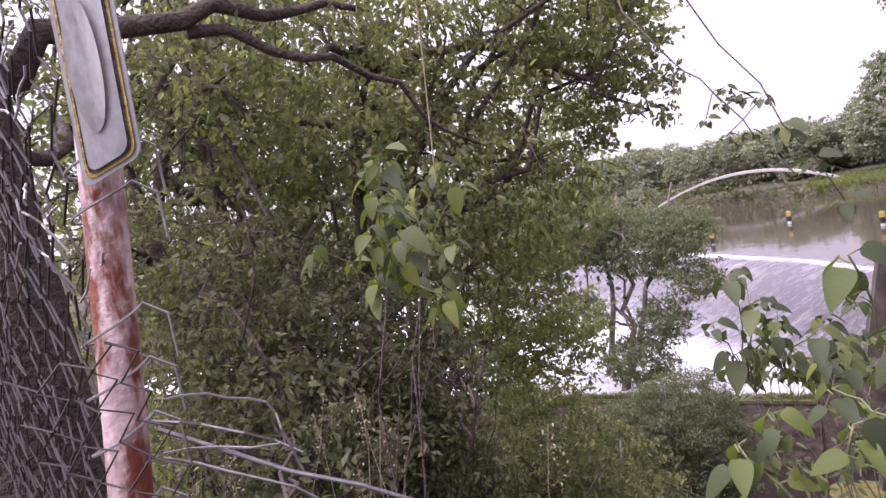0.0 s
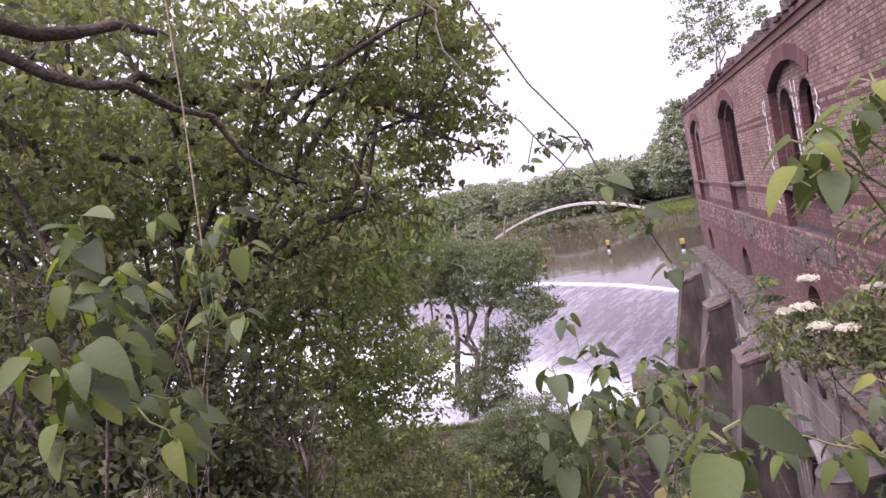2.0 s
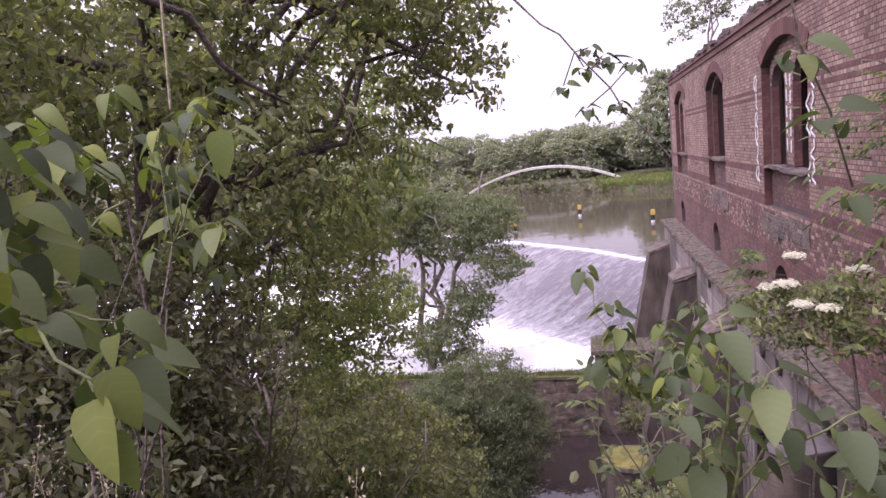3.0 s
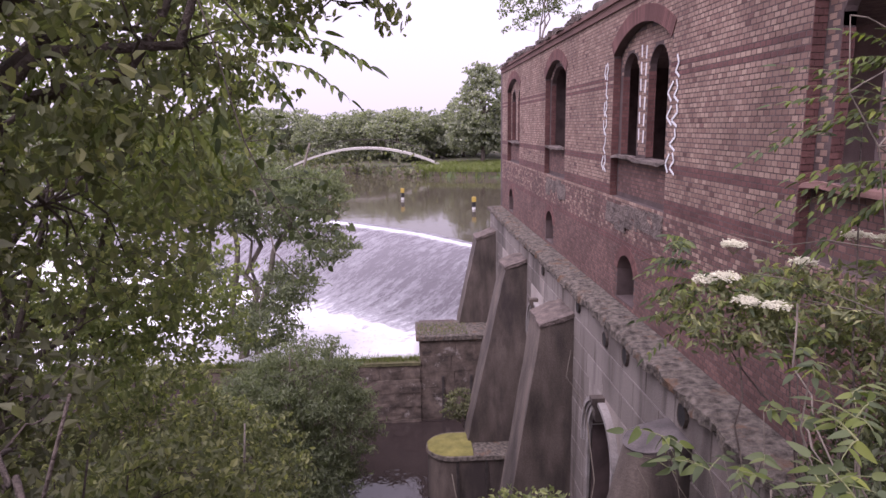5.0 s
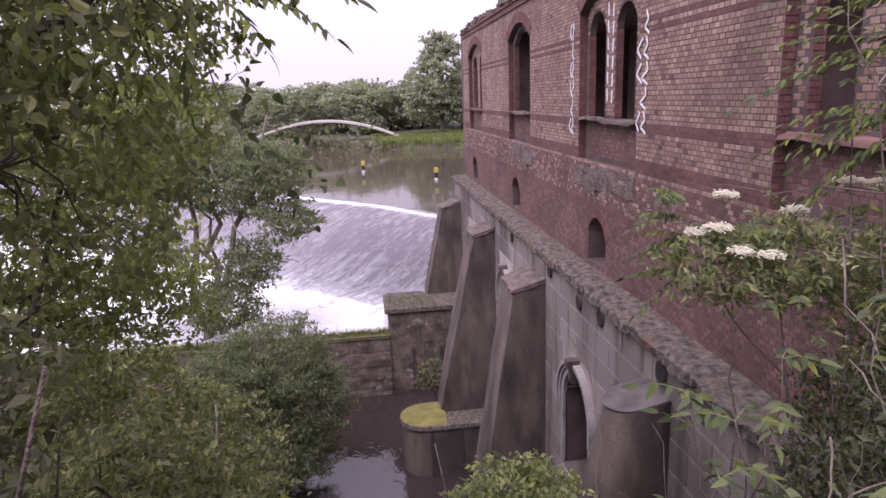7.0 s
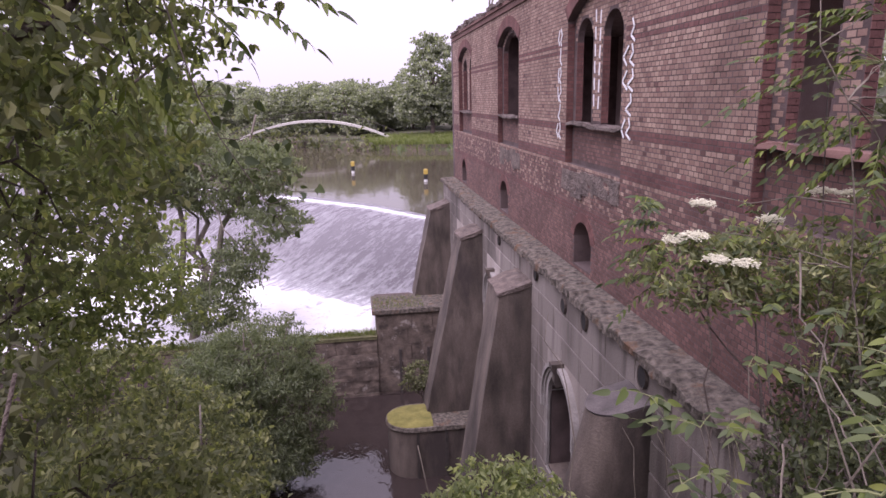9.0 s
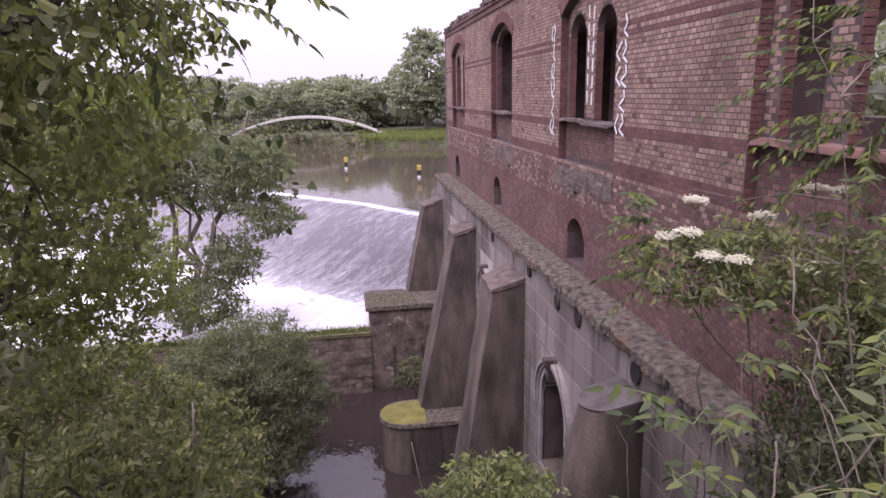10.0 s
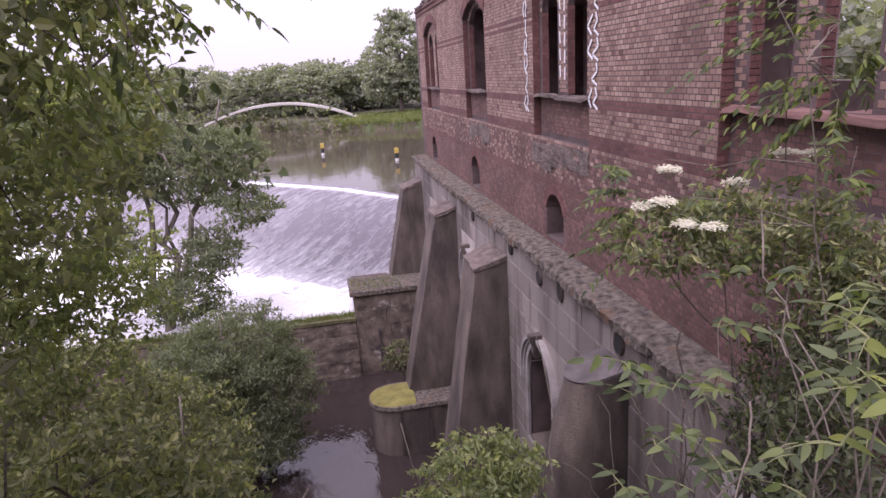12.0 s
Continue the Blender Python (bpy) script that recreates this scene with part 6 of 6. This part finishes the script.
    for k in range(12):
        a = Vector((rng.uniform(-1.5, 0.4), rng.uniform(-1.0, 0.8), rng.uniform(0.6, 1.2)))
        s.tube(limb_path(a, a + Vector((rng.normal() * 0.3, rng.normal() * 0.2, rng.uniform(0.5, 1.2))), 0.08, 6, 0.15), [0.0045, 0.004, 0.0036, 0.0032, 0.0027, 0.0022, 0.0016], 5)
    put("cane", s.mesh("cane", M_TWIG), t)
    # low scrub at the end of the wall
    tree("shrub", "tangled shrub against the foot of the brick wall, leaves coloured as if shaded", "shrub", (3.6, 4.6, -3.2), (3.5, 4.6, -0.6), 0.03,
         [(3.9, 4.3, -1.3, 0.4, 0.6, 0.6), (3.5, 3.8, -1.5, 0.5, 0.5, 0.6), (3.9, 3.7, -0.5, 0.4, 0.5, 0.6), (3.0, 3.3, -1.5, 0.5, 0.5, 0.5), (3.2, 3.3, -0.7, 0.4, 0.4, 0.45), (2.9, 2.9, -0.9, 0.35, 0.4, 0.5)], 300, 22, 0.12, 0.065, M_LEAF_SHADED, M_BARK, 6, 90, 0.5, stems=3)


near_branches()


# ---- the broken fence at the start ----
def fence():
    post = thing("fence_post", "leaning steel fence post, pink paint flaking to rust", "post", (0.0, 0.0, 0.0))
    b = Vector((0.41, -1.59, 2.45))
    line = [Vector((0.215, -1.8, 0.05)), Vector((0.27, -1.74, 0.8)), Vector((0.325, -1.67, 1.5)), Vector((0.343, -1.645, 1.75)), Vector((0.338, -1.61, 2.0)), Vector((0.375, -1.6, 2.25)), b]
    part("pipe", Shape().tube(line, 0.027, 20), M_POST, post, smooth=True)
    part("post_cap", Shape().tube([b, b + Vector((0, 0, 0.02))], 0.037, 18), M_RUSTY_WIRE, post)
    a = line[0]
    # enamel plate wired to the post, seen at a slant
    sign = thing("warning_sign", "scratched enamel sign with a yellow and black border", "sign")
    low, up = Vector((0.37, -1.659, 2.086)), Vector((0.04, 0.009, 0.2)).normalized()
    x = Vector((0.065, 0.039, 0.024)).normalized()
    z = x.cross(up).normalized()
    x = up.cross(z)
    w, h = 0.041, 0.36
    sign.matrix_basis = Matrix.Translation(low + x * (w + 0.012) - z * 0.004) @ Matrix((x, up, z)).transposed().to_4x4() @ Matrix.Rotation(radians(8), 4, "Z")
    def panel(inset, z0, d, r=0.012):
        """A plate with rounded corners, standing on its lower edge."""
        pts = []
        for cx, cy, q in ((w - inset - r, inset + r, -90), (w - inset - r, h - inset - r, 0), (-w + inset + r, h - inset - r, 90), (-w + inset + r, inset + r, 180)):
            pts += [(cx + r * math.cos(radians(q + e)), cy + r * math.sin(radians(q + e))) for e in (0, 30, 60, 90)]
        k = len(pts)
        bend = lambda px, py: 0.006 * math.sin(px * 30) + 0.006 * math.sin(py * 11)
        return Shape().add([(px, py + 0.4 * px, z0 + bend(px, py)) for px, py in pts] + [(px, py + 0.4 * px, z0 + d + bend(px, py)) for px, py in pts], [tuple(range(k))[::-1], tuple(range(k, 2 * k))] + [(i, (i + 1) % k, k + (i + 1) % k, k + i) for i in range(k)])
    part("plate", panel(0.0, 0.0, 0.003), M_SIGN, sign)
    part("edge_band", panel(0.006, 0.0032, 0.0012), M_YELLOW, sign, "yellow border")
    part("black_line", panel(0.01, 0.0046, 0.0012), M_BLACK, sign, "black border line")
    part("field", panel(0.013, 0.006, 0.0012), M_SIGN, sign, "worn white field with dark scratches")
    ring = Shape()
    oval = [(0.022 * math.cos(q) - 0.006, 0.13 + 0.08 * math.sin(q)) for q in np.linspace(0, 2 * math.pi, 28, endpoint=False)]
    k = len(oval)
    ring.add([(px, py, 0.0075 + 0.006 * math.sin(px * 30) + 0.006 * math.sin(py * 11)) for px, py in oval], [tuple(range(k))])
    part("mark", ring, M_SMEAR, sign, "worn grey oval mark")
    # chain link netting, torn and sagging
    net = thing("chain_link_fence", "torn rusty chain-link netting hanging by the post", "fence")
    step = 0.055
    along = Vector((-1.27, 0.377, 0)).normalized()
    for k in range(30):
        pts = []
        for i in range(48):
            q = 0.03 + step * k * 0.9 + (0.5 if (i + k) % 2 else -0.5) * step
            z = 2.5 - i * step * 0.95
            p = Vector((0.289, -1.62, z)) + along * q
            p += Vector((noise.noise((k * 0.7, i * 0.2, 0)) * 0.03 + 0.04 * max(0, 1.6 - z) * (k < 3), noise.noise((k * 0.5, i * 0.2, 4)) * 0.04, noise.noise((k, i * 0.15, 8)) * 0.02))
            pts.append(p)
        part("wire", Shape().tube(pts, 0.0021, 5), M_RUSTY_WIRE, net)
    # loose wires bent round the post
    wires = thing("loose_wires", "bent ends of fence wire wrapped round the post", "wire", (0.0, 0.0, 0.0))
    for zc, r0 in ((1.9, 0.042), (1.83, 0.044), (1.76, 0.044), (2.06, 0.043), (2.12, 0.045), (1.66, 0.045)):
        k = max(i for i in range(6) if line[i].z <= zc)
        c = line[k].lerp(line[k + 1], (zc - line[k].z) / (line[k + 1].z - line[k].z))
        pts = [c + Vector((r0 * math.cos(q), r0 * math.sin(q), 0.02 * math.sin(q * 0.7) + 0.006 * q)) for q in np.linspace(-3.3, 0.4, 14)]
        pts += [pts[-1] + Vector((0.02, 0.02, -0.02)), pts[-1] + Vector((0.022, 0.02, -0.08))]
        part("strand", Shape().tube(pts, 0.002, 5), M_STEEL, wires)
    # torn ends of the netting, bent this way and that
    ends = [((0.4, -1.62, 1.78), (0.47, -1.52, 1.74)), ((0.47, -1.52, 1.74), (0.5, -1.5, 1.62)), ((0.38, -1.64, 1.76), (0.5, -1.5, 1.66)), ((0.36, -1.65, 1.7), (0.48, -1.52, 1.68))]
    for k in range(16):
        p = Vector((0.27 + rng.normal() * 0.03, -1.66 + rng.normal() * 0.03, rng.uniform(1.92, 2.32)))
        ends.append((p, p + Vector((rng.uniform(-0.1, 0.06), rng.uniform(-0.05, 0.03), rng.uniform(-0.09, 0.1)))))
    for s0, e0 in ends:
        part("strand", Shape().tube(limb_path(s0, e0, 0.06, 5, 0.12), 0.0018, 5), M_STEEL, wires)
    # a loose strip of netting that trails down across the post
    for k in range(5):
        pts = []
        for i in range(16):
            f = i / 15
            side = (0.5 if (i + k) % 2 else -0.5) * 0.034 + (k - 2) * 0.033
            p = Vector((0.335 + 0.12 * f, -1.69 - 0.01 * f, 1.86 - 0.36 * f))
            pts.append(p + Vector((side * 0.85, side * 0.5, side * 0.25)) + noise.noise_vector((k * 1.3, i * 0.4, 2)) * 0.012)
        part("wire", Shape().tube(pts, 0.0019, 5), M_RUSTY_WIRE, wires)
    cable = thing("guy_wire", "slack twisted wire running down from the post", "wire")
    part("strand", Shape().tube(limb_path((0.37, -1.62, 1.74), (0.86, -1.2, 1.4), -0.03, 8, 0.04), 0.0032, 6), M_STEEL, cable)
    part("strand", Shape().tube(limb_path((0.37, -1.62, 1.7), (0.62, -1.42, 1.5), 0.04, 8, 0.06), 0.002, 6), M_STEEL, cable)


fence()


def old_trunk():
    t = thing("old_tree", "thick old tree trunk with furrowed bark beside the fence", "tree", (-1.56, -0.95, 0.1))
    n, rings = 26, 16
    v, f = [], []
    for i in range(rings + 1):
        z = -0.3 + i * 0.34
        for k in range(n):
            a = 2 * math.pi * k / n
            r = 0.27 * (1 + 0.5 * math.exp(-max(z, 0) * 2)) + 0.03 * noise.noise((math.cos(a) * 4, math.sin(a) * 4, z * 0.7)) + 0.012 * noise.noise((math.cos(a) * 14, math.sin(a) * 14, z * 2))
            v.append((r * math.cos(a) - 0.05 * z, r * math.sin(a), z))
    f = [(i * n + k, i * n + (k + 1) % n, (i + 1) * n + (k + 1) % n, (i + 1) * n + k) for i in range(rings) for k in range(n)]
    f.append(tuple(rings * n + k for k in range(n)))
    put("trunk", mesh_from("trunk", v, f, M_BARK_OLD, smooth=True), t)
    for a, b, r in (((-0.2, 0.0, 2.6), (0.45, 2.2, 3.15), 0.07), ((-0.2, 0.1, 3.4), (-1.6, 1.6, 4.2), 0.08), ((-0.2, 0.1, 2.2), (-0.9, 1.4, 2.6), 0.05), ((0.1, 1.1, 2.95), (0.9, 2.6, 2.2), 0.035), ((-0.2, 0.0, 2.9), (2.3, -0.03, 3.33), 0.03)):
        put("limb", Shape().tube(limb_path(a, b, 0.08, 9, 0.2), [r * (1 - 0.08 * q) for q in range(10)], 8).mesh("limb", M_BARK, smooth=True), t)
    c, pts = clumps([(-0.2, 1.9, 3.4, 1.0, 0.9, 0.5), (-1.2, 1.4, 3.6, 1.0, 0.9, 0.8), (-1.0, 0.6, 2.6, 0.7, 0.7, 0.7)], 90, 30, 0.16)
    v, f = leaf_quads(pts, 0.06, 0.6)
    put("crown", mesh_from("crown", v, f, M_LEAF_DARK), t, kind="stuff")


old_trunk()


# dry grass heads by the start
def seed_heads():
    for k in range(12):
        x, y = rng.uniform(-1.6, 0.3), rng.uniform(-0.7, -0.25)
        z = float(ground_z(x, y))
        t = thing("grass_stalk", "dry flowering grass stalk", "grass", (x, y, z), group="dry grass stalks")
        h = rng.uniform(0.9, 1.3)
        path = limb_path((0, 0, -0.05), (rng.normal() * 0.15, rng.normal() * 0.1, h), 0.0, 6, 0.06)
        part("stalk", Shape().tube(path, [0.002, 0.002, 0.0018, 0.0016, 0.0014, 0.0012, 0.001], 4), M_DRY, t)
        p = np.array([tuple(path[-1] + Vector((rng.normal() * 0.02, rng.normal() * 0.02, -0.2 * q))) for q in rng.random(46)])
        v, f = leaf_quads(p, 0.014, 0.4)
        put("seed_head", mesh_from("seed_head", v, f, M_DRY), t, kind="stuff")


seed_heads()


# ---- sprayed paint on the brick: unreadable strokes as plain bars ----
def graffiti():
    def stroke(t, pts):
        s = Shape()
        for (ya, za), (yb, zb) in zip(pts, pts[1:]):
            d = Vector((yb - ya, zb - za))
            n = Vector((-d.y, d.x)).normalized() * 0.021
            s.prism([(ya + n.x, za + n.y), (yb + n.x, zb + n.y), (yb - n.x, zb - n.y), (ya - n.x, za - n.y)], XF - 0.024, XF - 0.019)
        part("stroke", s, M_GRAFF, t)
    for y0, y1, z0, z1, num in ((13.72, 14.12, 0.55, 2.95, 6), (10.05, 10.6, 0.75, 2.75, 5)):
        t = thing("graffiti", "column of white sprayed strokes beside a window", "graffiti", group="white sprayed strokes")
        h = (z1 - z0) / num
        for k in range(num):
            za = z0 + k * h
            j = rng.uniform(-0.05, 0.05, 6)
            m = (y0 + y1) / 2
            stroke(t, [(y0 + 0.08 + j[0], za + 0.02), (m + j[1], za + h * 0.3), (y0 + 0.1 + j[5], za + h * 0.62), (y0 + 0.14 + j[2], za + h * 0.96)])
            if k % 3 != 1:
                stroke(t, [(m + 0.03 + j[2], za + h * 0.1), (y1 - 0.1 + j[3], za + h * 0.45), (m + 0.05 + j[4], za + h * 0.9)])
    t = thing("graffiti", "white sprayed strokes on the pillar between two lights", "graffiti", group="white sprayed strokes")
    for k in range(6):
        za = 1.25 + 0.32 * k
        for (ya, zb), (yc, zd) in zip([(12.05, za), (12.27, za + 0.05)], [(12.03, za + 0.24), (12.29, za + 0.28)]):
            s = Shape()
            d = Vector((yc - ya, zd - zb))
            n = Vector((-d.y, d.x)).normalized() * 0.025
            s.prism([(ya + n.x, zb + n.y), (yc + n.x, zd + n.y), (yc - n.x, zd - n.y), (ya - n.x, zb - n.y)], XF + 0.15, XF + 0.156)
            part("stroke", s, M_GRAFF, t)


graffiti()


# ---- blocks of the river wall, and the single bricks, last ----
def wall_blocks():
    H, W = 0.52, 1.15
    shared = {}
    dark = []
    for r in range(13):
        z0 = -2.42 - (r + 1) * H
        k = 0
        y = 5.0 + (W / 2 if r % 2 else 0)
        while y < Y_FAR:
            y0, y1 = y, min(y + W, Y_FAR + 0.3)
            y += W
            cut = False
            for c, half, sill, spring, rise in ARCHES:
                o = Opening(c, half + 0.27, sill, spring, rise + 0.27)
                if any(o.holds(yy, zz) for yy in np.linspace(y0, y1, 6) for zz in (z0 + 0.05, z0 + H / 2, z0 + H - 0.05)):
                    cut = True
                    lo, hi = c - half - 0.25, c + half + 0.25
                    if y0 < lo - 0.15 and y1 > lo:
                        y1, cut = lo, False
                    elif y1 > hi + 0.15 and y0 < hi:
                        y0, cut = hi, False
            if cut:
                continue
            w = round(y1 - y0, 3)
            if w not in shared:
                s = Shape()
                a, b, e = w / 2 - 0.011, H / 2 - 0.011, 0.008
                s.add([(0.02, -a, -b), (0.02, a, -b), (0.02, a, b), (0.02, -a, b), (0, -a + e, -b + e), (0, a - e, -b + e), (0, a - e, b - e), (0, -a + e, b - e)],
                      [(4, 7, 6, 5), (0, 4, 5, 1), (1, 5, 6, 2), (2, 6, 7, 3), (3, 7, 4, 0)])
                shared[w] = s.mesh("block", M_BLOCK)
            put("block", shared[w], RIVER_WALL, Matrix.Translation((XB, (y0 + y1) / 2, z0 + H / 2)))


wall_blocks()


def single_bricks():
    y, z = SINGLES[0]
    v = [(a, b - y, c - z) for a, b, c in BRICK(y, z, (0, 0, 0))]
    me = mesh_from("brick", v, BRICK_F, M_BRICK_OB)
    for y, z in SINGLES:
        put("brick", me, WALL, Matrix.Translation((rng.uniform(-0.004, 0.003), y, z)))


single_bricks()
